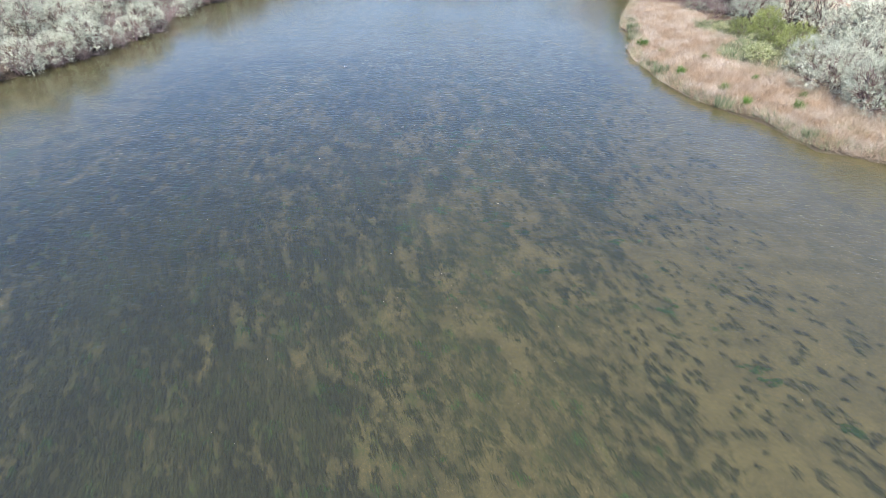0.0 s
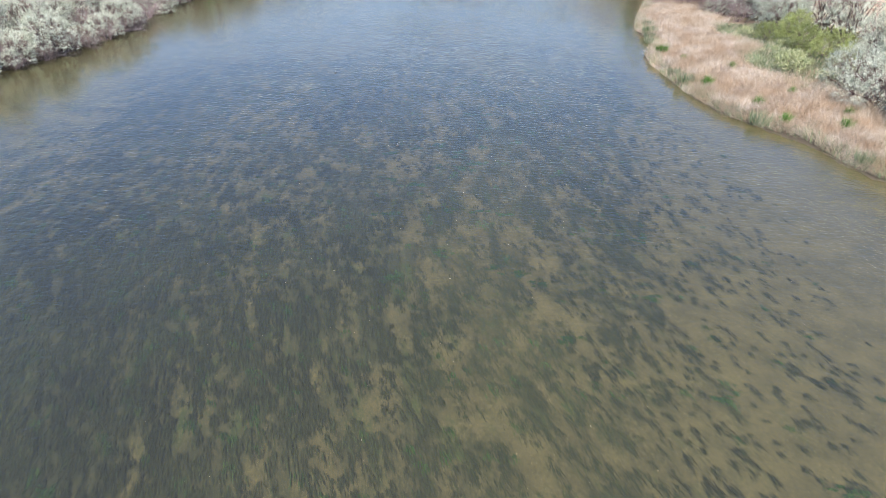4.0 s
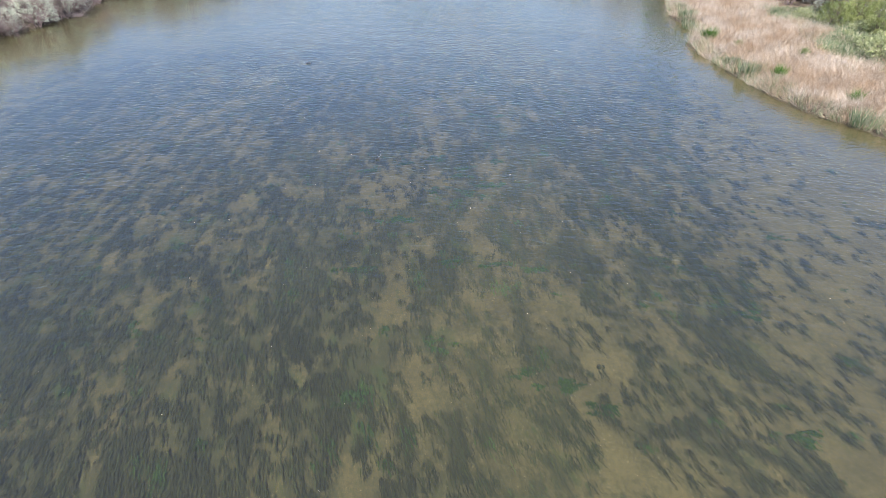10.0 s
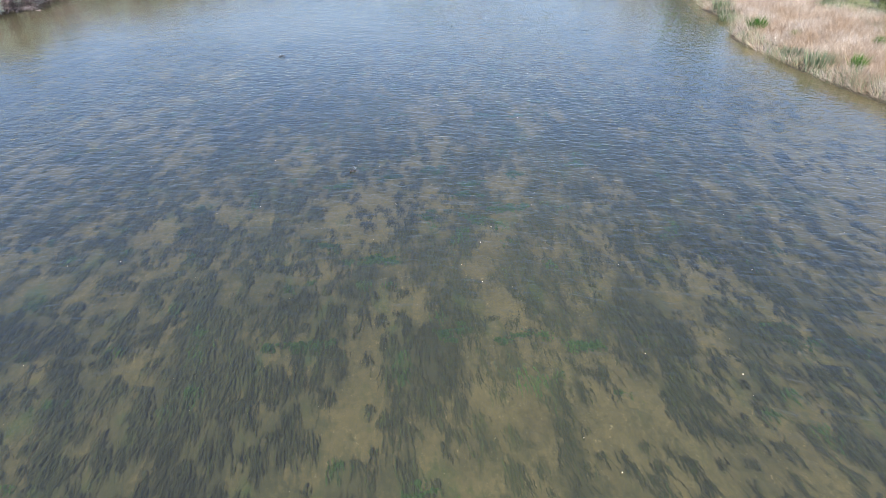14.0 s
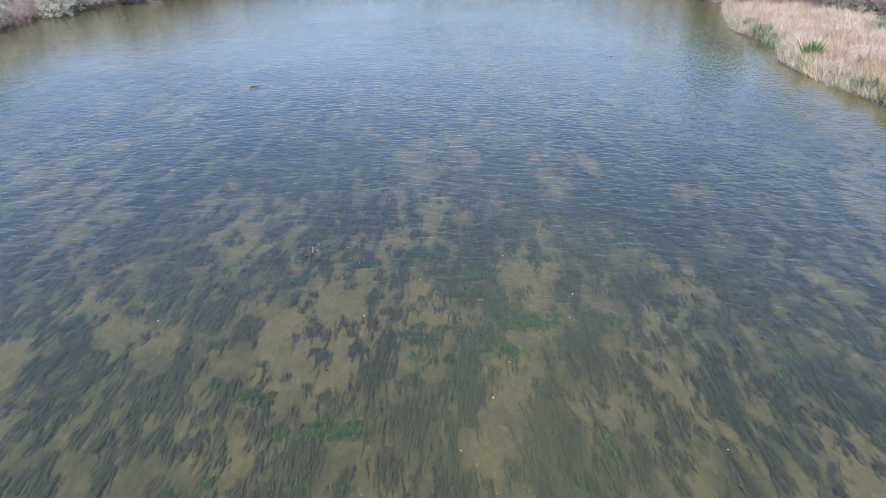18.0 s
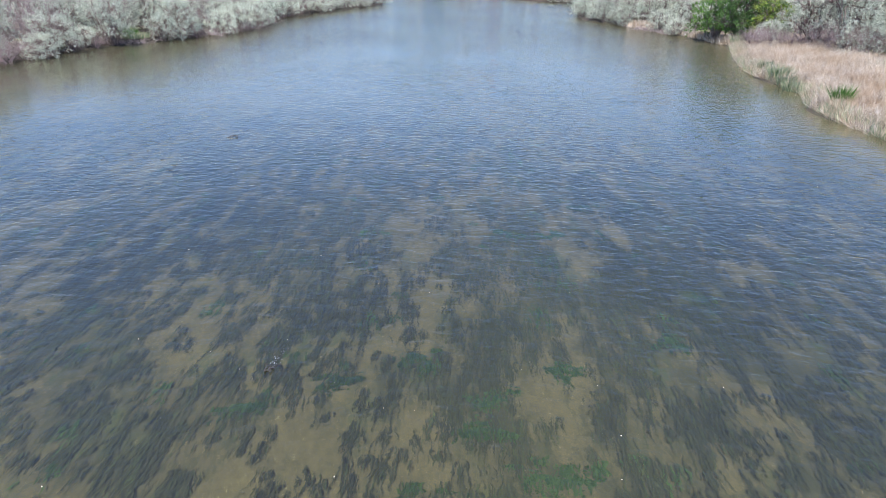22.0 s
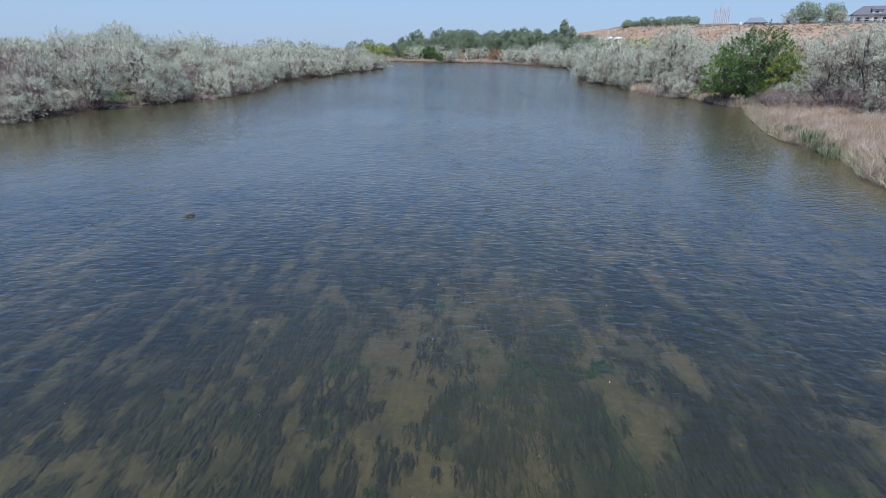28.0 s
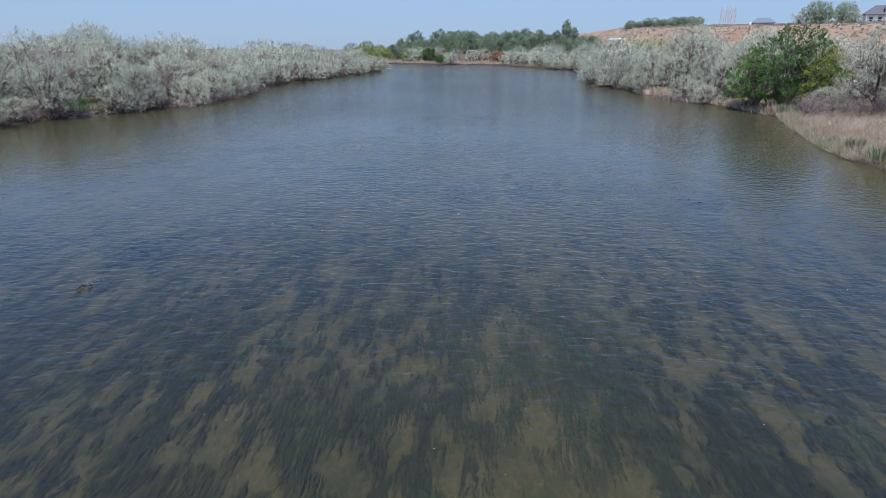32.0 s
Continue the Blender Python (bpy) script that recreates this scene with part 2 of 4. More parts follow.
GREEN_REED = leafy("green_reed", [(0.0, (0.13, 0.19, 0.10)), (0.45, (0.23, 0.285, 0.155)), (0.75, (0.40, 0.395, 0.25)), (1.0, (0.62, 0.54, 0.40))], 0.4, 0.6)
BRIGHT_GRASS = leafy("bright_grass", [(0.0, (0.07, 0.17, 0.03)), (1.0, (0.20, 0.36, 0.07))], 0.35)
WEED = leafy("water_weed", [(0.0, (0.040, 0.046, 0.025)), (0.7, (0.060, 0.066, 0.034)), (1.0, (0.066, 0.088, 0.036))], 0.1, 0.7, 0.35)
GREEN_WEED = leafy("green_water_weed", [(0.0, (0.030, 0.064, 0.018)), (1.0, (0.070, 0.125, 0.038))], 0.2, 0.7, 0.35)
SAGE = leafy("sagebrush_leaves", [(0.0, (0.20, 0.20, 0.15)), (1.0, (0.40, 0.39, 0.31))], 0.15, 0.8)
DEAD_TWIG = plain("dead_branches", (0.25, 0.20, 0.175), 0.9, 0.0, 0.4, 1.5)

# ---- mesh building ----
def quad_mesh(name, verts, mat):
    """A mesh of loose quads from an array of 4 n corners."""
    n = len(verts) // 4
    me = bpy.data.meshes.new(name)
    me.vertices.add(4 * n)
    me.vertices.foreach_set("co", np.ascontiguousarray(verts, dtype=np.float32).ravel())
    me.loops.add(4 * n)
    me.loops.foreach_set("vertex_index", np.arange(4 * n, dtype=np.int32))
    me.polygons.add(n)
    me.polygons.foreach_set("loop_start", np.arange(0, 4 * n, 4, dtype=np.int32))
    me.update(calc_edges=True)
    me.materials.append(mat)
    return me


def faces_mesh(name, verts, faces, mat, smooth=False):
    me = bpy.data.meshes.new(name)
    me.from_pydata([tuple(v) for v in verts], [], faces)
    me.materials.append(mat)
    if smooth:
        me.polygons.foreach_set("use_smooth", [True] * len(me.polygons))
    me.update()
    return me


def part(name, data, parent, label=""):
    if isinstance(data, tuple):
        bm, mat = data
        me = bpy.data.meshes.new(name)
        bm.to_mesh(me)
        bm.free()
        me.materials.append(mat)
        data = me
    ob = new(name, data)
    ob.parent = parent
    if label:
        tagged(ob, label)
    return ob


def unit(v):
    return v / np.maximum(np.linalg.norm(v, axis=-1, keepdims=True), 1e-9)


def blades(base, way, length, width, rng, droop=0.0, flat=False, facing=None):
    """Leaf-shaped quads: base point, direction, length and width for each."""
    way = unit(way)
    side = unit(np.cross(way, facing + 0.18 * rng.normal(size=way.shape))) if facing is not None else unit(np.cross(way, np.array([0, 0, 1.0]) + 0.3 * rng.normal(size=way.shape) if flat else rng.normal(size=way.shape)))
    ln, wd = np.asarray(length)[:, None], np.asarray(width)[:, None]
    mid = base + way * ln * 0.45
    tip = base + way * ln
    tip[:, 2] -= droop * np.asarray(length)
    return np.stack([base, mid + side * wd / 2, tip, mid - side * wd / 2], 1).reshape(-1, 3)


def tubes(lines, sides=4, joined=False):
    """Tapered tubes along lines of (points, first radius, last radius)."""
    verts, faces = [], []
    if joined:
        verts.append(np.mean([pts[0] for pts, _, _ in lines], 0) - (0, 0, 0.15))
    for pts, r0, r1 in lines:
        pts = np.asarray(pts, float)
        start = len(verts)
        n = len(pts)
        for k in range(n):
            t = unit(pts[min(k + 1, n - 1)] - pts[max(k - 1, 0)])
            a = unit(np.cross(t, (0.3, 0.9, 0.25)))
            b = np.cross(t, a)
            r = r0 + (r1 - r0) * k / (n - 1)
            for s in range(sides):
                w = 2 * math.pi * s / sides
                verts.append(pts[k] + r * (a * math.cos(w) + b * math.sin(w)))
        for k in range(n - 1):
            for s in range(sides):
                p, q = start + k * sides + s, start + k * sides + (s + 1) % sides
                faces.append((p, q, q + sides, p + sides))
        faces.append(tuple(start + (n - 1) * sides + s for s in range(sides)))
        if joined:
            faces.extend((0, start + s, start + (s + 1) % sides) for s in range(sides))
    return verts, faces


def bent(a, b, rng, sag=0.12, n=5):
    """A wandering line from a to b."""
    a, b = np.asarray(a, float), np.asarray(b, float)
    t = np.linspace(0, 1, n)[:, None]
    d = np.linalg.norm(b - a)
    off = rng.normal(size=(n, 3)) * sag * d * np.sin(math.pi * t) * 0.5
    lift = np.zeros((n, 3))
    lift[:, 2] = (np.sin(math.pi * t) * d * 0.10)[:, 0]
    return a + (b - a) * t + off + lift


def crown_points(lobes, n, rng, shell=0.72, low=-0.45):
    """Points in the outer shell of a heap of ellipsoids, with their outward directions."""
    c = np.array([l[0] for l in lobes])
    r = np.array([l[1] for l in lobes])
    area = (r[:, 0] * r[:, 1] + r[:, 0] * r[:, 2]) ** 1.0
    pts, outs = [], []
    while len(pts) < n:
        k = rng.choice(len(lobes), 4 * n, p=area / area.sum())
        d = unit(rng.normal(size=(4 * n, 3)))
        d = d[d[:, 2] > low][: 4 * n]
        k = k[: len(d)]
        p = c[k] + d * r[k] * (shell + (1.04 - shell) * rng.random((len(d), 1)) ** 0.6)
        inside = np.zeros(len(p), bool)
        for j in range(len(lobes)):
            q = np.linalg.norm((p - c[j]) / r[j], axis=1)
            inside |= (q < 0.70) & (k != j)
        good = ~inside & (p[:, 2] > 0.12)
        pts.extend(p[good])
        outs.extend(unit(d[good] / r[k][good]))
    return np.array(pts[:n]), np.array(outs[:n])


def woody_plant(name, label, category, group, seed, height, radius, lobes_n, clumps, per, leaf, leaf_mat, wood_mat, spread=0.28, up=0.5, stems=4,
                trunk_r=0.09, low=-0.45, flat=0.8, base_h=0.32, twig_mat=None, shell=0.72, twiggy=0.25):
    """A tree or shrub: stems and limbs, fine twigs, and a crown of many leaves in sprays."""
    rng = np.random.default_rng(seed)
    lobes = []
    for k in range(lobes_n):
        a = 2.4 * k + rng.random()
        rad = radius * 0.62 * math.sqrt((k + 0.4) / lobes_n)
        size = radius * (1.06 / math.sqrt(lobes_n)) * (1 + 0.5 * rng.random())
        top = height * (1 - 0.42 * (rad / radius) ** 1.3) * (0.82 + 0.2 * rng.random())
        z = max(base_h * height * 0.6 + size * 0.3, top - size * flat)
        lobes.append(((rad * math.cos(a), rad * math.sin(a), z), (size, size, size * flat)))
        if rng.random() < 0.75:
            lobes.append(((rad * 1.25 * math.cos(a), rad * 1.25 * math.sin(a), max(size * 0.55, z * 0.45)), (size * 0.9, size * 0.9, size * flat)))
    pts, outs = crown_points(lobes, clumps, rng, shell, low)
    # sprays of leaves
    way = unit(outs + np.array([0, 0, up]) + 0.45 * rng.normal(size=outs.shape))
    p = np.repeat(pts, per, 0)
    w = np.repeat(way, per, 0)
    along = rng.random((len(p), 1))
    p = p + w * (along - 0.35) * spread * 2.2 + rng.normal(size=p.shape) * spread * 0.30 * (1.15 - along)
    d = w * 0.9 + 0.75 * rng.normal(size=p.shape)
    ln = leaf[0] * (0.6 + 0.8 * rng.random(len(p)))
    wd = leaf[1] * (0.6 + 0.8 * rng.random(len(p)))
    face = np.repeat(unit(outs + np.array([0, 0, 0.7])), per, 0)
    leaves = blades(p, d, ln, wd, rng, 0.0, False, face)
    # stems, limbs and twigs
    roots = [(0.25 * radius * 0.4 * math.cos(6.28 * s / stems + 1), 0.25 * radius * 0.4 * math.sin(6.28 * s / stems + 1), -0.25) for s in range(stems)]
    limbs, twigs = [], []
    for k, (c, r) in enumerate(lobes):
        limbs.append((bent(roots[k % stems], c, rng, 0.16, 6), trunk_r, trunk_r * 0.35))
    for k in rng.choice(len(pts), min(len(pts), int(clumps * twiggy)), replace=False):
        j = int(np.argmin([np.linalg.norm((pts[k] - c) / r) for c, r in lobes]))
        twigs.append((bent(np.array(lobes[j][0]) * (0.9, 0.9, 0.8), pts[k] + way[k] * spread * 0.8, rng, 0.22, 4), trunk_r * 0.22, trunk_r * 0.06))
    thing = new(name)
    tagged(thing, label, category, group)
    part("trunk", faces_mesh("trunk", *tubes(limbs, 5, True), wood_mat, True), thing)
    tagged(part("twig_mass", faces_mesh("twig_mass", *tubes(twigs, 3, True), twig_mat or wood_mat), thing), kind="stuff")
    part("crown", quad_mesh("crown", leaves, leaf_mat), thing)
    return thing


PLACED = []


def put(proto, x, y, s=1.0, turn=0.0, z=None, tall=1.0, label=""):
    """A copy of a plant, standing on the ground."""
    if z is None:
        z = ground_at(x, y)
    ob = copy_thing(proto, pose(x, y, z, 0, 0, turn))
    ob.scale = (s, s, s * tall)
    if label:
        tagged(ob, label)
    PLACED.append(ob)
    return ob


# ---- the lie of the land ----
LEFT_BANK = [(-42, -70), (-39, 0), (-37, 25), (-35.2, 39), (-33.2, 44), (-32.4, 48), (-31.4, 53), (-31.2, 58), (-32.4, 64), (-33.2, 69), (-32.6, 75),
             (-31.2, 79.5), (-29.4, 83), (-27.6, 89), (-26.8, 95), (-26.6, 101), (-30.2, 114), (-30.0, 126), (-28.2, 138), (-27.6, 154), (-24.5, 164), (-22.4, 181)]
BEND = [(-34, 189), (-80, 203), (-220, 225), (-420, 240), (-420, 285), (-220, 278), (-90, 272)]
FAR_BANK = [(-32, 264), (-18, 259), (-8, 254), (3, 256), (11, 250), (19.6, 220), (26, 205), (28.5, 190), (26, 168), (21, 146), (18.4, 131)]
RIGHT_BANK = [(18.6, 124), (21.2, 119), (21.6, 107.5), (23.6, 102), (24.6, 96), (24.9, 89), (25.4, 84.5), (23.6, 79), (21.5, 73), (19.9, 68), (18.9, 63.3),
              (19.0, 60.5), (18.8, 57.5), (16.9, 53), (16.6, 50), (16.8, 45), (17.1, 41.6), (18.1, 37.4), (19.5, 35.3), (21.1, 33.2), (21.4, 30.2), (22.2, 28.3),
              (23.4, 27.6), (24.8, 26.3), (27, 22), (30, 10), (33, -20), (36, -70)]
RIVER = np.array(LEFT_BANK + BEND + FAR_BANK + RIGHT_BANK, float)


def shore_distance(x, y):
    """Metres from the waterline; negative in the river."""
    a, b = RIVER, np.roll(RIVER, -1, 0)
    best = np.full(x.shape, 1e9)
    odd = np.zeros(x.shape, bool)
    for p, q in zip(a, b):
        d = q - p
        t = np.clip(((x - p[0]) * d[0] + (y - p[1]) * d[1]) / (d @ d), 0, 1)
        best = np.minimum(best, np.hypot(x - p[0] - t * d[0], y - p[1] - t * d[1]))
        if p[1] != q[1]:
            odd ^= ((p[1] > y) != (q[1] > y)) & (x < p[0] + (y - p[1]) * d[0] / d[1])
    return np.where(odd, -best, best)


def smooth(v):
    v = np.clip(v, 0, 1)
    return v * v * (3 - 2 * v)


def waves2(x, y, s):
    return np.sin(x / s + 1.3 * np.sin(y / s * 0.7)) * np.cos(y / s * 0.9 + np.sin(x / s * 0.6))


def heights(x, y):
    x, y = np.asarray(x, float), np.asarray(y, float)
    d = shore_distance(x, y)
    d = d + 0.35 * waves2(x, y, 1.7) * smooth((6 - np.abs(d)) / 6)
    bed = -0.10 - 0.75 * smooth(-d / 9) - 0.18 * smooth((-x + 4) / 22) + 0.06 * waves2(x, y, 4.1) + 0.02 * waves2(x, y, 0.8)
    bed = np.minimum(bed, 0) * smooth(-d / 0.8)
    land = 0.32 * smooth(d / 0.9) + 0.55 * smooth(d / 9) + 0.10 * waves2(x, y, 5.3) * smooth(d / 5)
    crest = np.clip(10.7 + 0.031 * (y - 180), 8.0, 18.0)
    terrace = 4.0 * smooth((y - 266) / 26) * smooth((x + 30) / 25) * smooth((60 - x) / 30)
    hill = crest * smooth((x - 40) / 54) + 0.030 * np.clip(x - 92, 0, 400) + 0.35 * waves2(x, y, 11.0) * smooth((x - 45) / 30)
    return np.where(d < 0, bed, land + (hill + terrace) * smooth(d / 20))


SAND_PATCHES = [(-3.0, 10.6), (0.8, 12.5), (2.7, 11.6), (4.4, 7.8), (8.3, 8.8), (-1.5, 22.2), (-1.6, 21.4), (-6.3, 21.3), (-0.7, 25.1), (3.7, 17.7), (-7.6, 18.3), (5.7, 21.4),
                (7.9, 19.1), (-3.7, 18.3), (-1.7, 13.1), (1.1, 22.2), (5.7, 26.3), (-0.5, 19.5), (-1.7, 24.2), (-1.9, 28.6), (-2.4, 26.2), (0.8, 27.1), (3.3, 27.6), (6.1, 26.4),
                (-5.6, 23.3), (1.5, 24.1), (-2.5, 29.5), (-0.6, 29.5), (1.8, 31.2), (-1.6, 35.0), (6.6, 35.6), (1.4, 28.3), (2.4, 37.3), (-0.5, 33.4), (-4.3, 32.9), (-1.3, 32.8),
                (2.8, 35.6), (-1.4, 38.4), (-2.2, 36.5), (0.0, 44.3), (3.8, 37.8), (-0.8, 37.4)]
WEED_BEDS = [(-17.8, 17.4), (-13.3, 17.5), (-7.0, 9.8), (-10.8, 11.1), (-1.9, 15.3), (-3.0, 5.2), (1.6, 8.6), (-9.2, 13.9), (-9.1, 18.8), (-1.3, 14.4), (6.6, 20.8), (-11.6, 15.5),
             (4.1, 14.1), (-2.1, 25.3), (7.6, 25.3), (-5.5, 19.9), (1.7, 26.4), (-3.4, 18.6), (4.8, 29.7), (6.0, 28.1), (-3.1, 24.5), (-4.4, 25.4), (-4.1, 23.3), (3.6, 25.1),
             (5.8, 24.1), (-0.9, 29.1), (2.0, 29.0), (5.5, 28.1), (-0.1, 33.1), (0.7, 29.2), (0.4, 35.4), (-6.0, 32.2), (-1.7, 34.2), (3.5, 35.0), (2.1, 35.6), (-4.4, 35.1),
             (1.8, 38.6), (4.8, 38.9), (3.5, 40.3), (-0.4, 38.6), (-2.0, 39.5)]


def lattice(x, y, seed):
    """Smooth value noise, 0 to 1."""
    grid = np.random.default_rng(seed).random((256, 256))
    i, j = np.floor(x).astype(int), np.floor(y).astype(int)
    u, v = smooth(x - i), smooth(y - j)
    i, j = i % 256, j % 256
    k, m = (i + 1) % 256, (j + 1) % 256
    return (grid[i, j] * (1 - u) + grid[k, j] * u) * (1 - v) + (grid[i, m] * (1 - u) + grid[k, m] * u) * v


def weed_cover(x, y):
    """How thickly weed covers the bed, 0 to 1: dense towards the left bank, thin on the sandy right."""
    fx = x - 3.0 * np.log1p(np.exp((22 - y) * 0.125))
    c = 0.51 + 0.28 * smooth((1 - x) / 9) * smooth((30 - y) / 12) + 0.07 * waves2(fx, y * 0.35, 1.9)
    c = c + 0.36 * (lattice(fx / 0.46, y / 1.2, 7) - 0.5) + 0.46 * (lattice(fx / 0.22 + 31, y / 0.65, 8) - 0.5) + 0.16 * (lattice(fx / 1.1 + 57, y / 2.2, 9) - 0.5)
    c = c - 0.32 * smooth((x - 5.5 - 0.22 * np.clip(y - 14, 0, 30)) / 4.0)
    slant = 0.38 * (1 - smooth((y - 12) / 20))
    for spots, gain in ((SAND_PATCHES, -0.23), (WEED_BEDS, 0.16)):
        for k, (px, py) in enumerate(spots):
            u = (x - px + slant * (y - py)) / (0.42 + 0.05 * (k % 4))
            v = (y - py) / (0.75 + 0.12 * (k % 3))
            c = c + gain * np.exp(-(u * u + v * v))
    return np.clip(c, 0.0, 0.92)


def ground_at(x, y):
    return float(heights(np.array([x]), np.array([y]))[0])


def steps(*runs):
    out = []
    for a, b, s in runs:
        out.extend(np.arange(a, b, s))
    return np.array(out + [runs[-1][1]])


gx = steps((-4000, -400, 300), (-400, -60, 10), (-60, -20, 0.8), (-20, -11, 0.4), (-11, 11, 0.2), (11, 14, 0.4), (14, 36, 0.6), (36, 130, 3), (130, 400, 15), (400, 4000, 300))
gy = steps((-600, -60, 60), (-60, -4, 4), (-4, 44, 0.28), (44, 100, 0.8), (100, 300, 2.5), (300, 600, 15), (600, 4900, 300))
GX, GY = np.meshgrid(gx, gy)
GZ = heights(GX, GY)
nx, ny = len(gx), len(gy)
idx = np.arange(nx * ny).reshape(ny, nx)
quads = np.stack([idx[:-1, :-1], idx[:-1, 1:], idx[1:, 1:], idx[1:, :-1]], -1).reshape(-1, 4)
ground = new("ground", faces_mesh("ground", np.stack([GX, GY, GZ], -1).reshape(-1, 3), quads.tolist(), MAT_GROUND, True))
ground.data.attributes.new("weed_cover", "FLOAT", "POINT").data.foreach_set("value", weed_cover(GX, GY).ravel().astype(np.float32))
tagged(ground, "sandy river bed, brown banks and a red sagebrush hillside", "ground", kind="structure")

water = new("water", faces_mesh("water", [(-430, -75, 0), (60, -75, 0), (60, 300, 0), (-430, 300, 0)], [(0, 1, 2, 3)], MAT_WATER))
tagged(water, "clear shallow river water with small wind ripples", "water", kind="structure")
water.visible_shadow = False


def along(line, gap, off, rng, jitter=0.5):
    """Places along a line, off metres to its landward side (right of its run: positive)."""
    line = np.array(line, float)
    seg = np.diff(line, axis=0)
    ln = np.hypot(*seg.T)
    total = ln.sum()
    s = gap * 0.5
    while s < total:
        k = int(np.searchsorted(np.cumsum(ln), s))
        u = (s - (np.cumsum(ln)[k] - ln[k])) / ln[k]
        p = line[k] + seg[k] * u
        n = np.array([seg[k][1], -seg[k][0]]) / ln[k]
        p = p + n * (off + rng.normal() * jitter)
        yield float(p[0]), float(p[1])
        s += gap * (0.8 + 0.4 * rng.random())


# ---- Russian olives ----
OLIVE = "silver-leaved Russian olive with dark purplish twigs"
olives = [woody_plant("russian_olive", OLIVE + " on the river bank", "tree", "olives along the banks", 11 + k, h, r, n, c, per, (0.088, 0.034), SILVER, BARK,
                      0.25, 0.30, 5, 0.085, -0.7, 0.85, 0.22, OLIVE_TWIG, 0.78, 0.25)
          for k, (h, r, n, c, per) in enumerate([(5.2, 2.9, 12, 960, 22), (4.6, 2.6, 10, 860, 22), (5.6, 2.8, 14, 1000, 22), (4.0, 3.0, 11, 940, 22)])]
far_olives = [woody_plant("russian_olive", OLIVE + ", far up the river", "tree", "olives along the banks", 31 + k, h, r, n, c, per, (0.20, 0.085), SILVER, BARK,
                          0.42, 0.35, 4, 0.09, -0.6, 0.85, 0.25, OLIVE_TWIG, 0.80)
              for k, (h, r, n, c, per) in enumerate([(5.2, 3.1, 11, 190, 20), (5.7, 3.2, 12, 200, 20)])]
mid_olives = [woody_plant("russian_olive", OLIVE + " behind the first row", "tree", "olives along the banks", 41 + k, h, r, n, c, per, (0.110, 0.045), SILVER, BARK,
                          0.28, 0.30, 4, 0.09, -0.6, 0.85, 0.25, OLIVE_TWIG, 0.80)
              for k, (h, r, n, c, per) in enumerate([(5.3, 3.0, 12, 560, 20), (5.7, 3.1, 14, 590, 20)])]
rng = np.random.default_rng(5)


def grow(line, gap, off, jitter, protos, size, y_min=-1e9, y_max=1e9, skip=None, tall=1.0, uneven=0.10):
    for x, y in along(line, gap, off, rng, jitter):
        wild = 1.0 + uneven * rng.normal()
        if not y_min <= y <= y_max or (skip and skip(x, y)):
            continue
        put(protos[int(rng.integers(len(protos)))], x, y, size * min(1.12, max(0.62, wild)) * (0.86 + 0.24 * rng.random()), 360 * rng.random(), tall=tall * (0.90 + 0.18 * rng.random()))


def gap_at(x, y):
    return math.hypot(x + 32.0, y - 80.0) < 1.7


grow(LEFT_BANK, 3.1, -0.3, 0.5, olives, 0.68, 30, 106, lambda x, y: gap_at(x, y) or rng.random() < (0.25 if 64.5 < y < 73.5 else 0.05), uneven=0.22)
grow(LEFT_BANK, 4.2, -4.2, 0.8, olives, 0.84, 30, 106, lambda x, y: 64 < y < 73 and rng.random() < 0.2, uneven=0.18)
grow(LEFT_BANK, 5.2, -8.8, 1.2, mid_olives, 1.0, 36, 106, uneven=0.16)
grow(LEFT_BANK, 6.0, -13.5, 1.5, mid_olives, 1.04, 40, 106, uneven=0.14)
grow(LEFT_BANK, 6.5, -19.5, 2.0, mid_olives, 1.0, 46, 106, uneven=0.12)
for x, y in [(-46, 88), (-50, 92.5), (-43, 84.5), (-54, 98), (-42, 80)]:
    put(mid_olives[0], x, y, 0.98 + 0.1 * rng.random(), 360 * rng.random())
grow(LEFT_BANK, 3.6, -0.6, 0.5, far_olives, 0.72, 106, 190)
grow(LEFT_BANK, 4.6, -5.5, 1.0, far_olives, 1.05, 106, 190)
grow(LEFT_BANK, 8.0, -12.0, 2.0, far_olives, 1.05, 106, 190)
grow(FAR_BANK, 4.6, -2.6, 0.8, far_olives, 0.95, 120, 256, uneven=0.28)
grow(FAR_BANK, 6.5, -8.0, 2.0, far_olives, 1.15, 120, 253, uneven=0.22)
grow(RIGHT_BANK, 3.4, -1.8, 0.5, olives, 0.88, 97, 127, lambda x, y: 101 < y < 112 and rng.random() < 0.5)
grow(RIGHT_BANK, 2.4, -0.3, 0.25, olives, 0.52, 97, 124, lambda x, y: 103 < y < 110)
grow(FAR_BANK, 3.2, -0.4, 0.4, far_olives, 0.52, 124, 215)
grow(RIGHT_BANK, 4.2, -6.4, 1.0, olives, 1.16, 84, 130, lambda x, y: math.hypot(x - 27.5, y - 87) < 4.5)
grow(RIGHT_BANK, 5.0, -13.0, 1.5, mid_olives, 1.15, 84, 125)
grow(RIGHT_BANK, 5.5, -15.0, 1.5, mid_olives, 1.0, 16, 40)
grow(RIGHT_BANK, 5.0, -18.0, 1.5, mid_olives, 1.15, 38, 62)

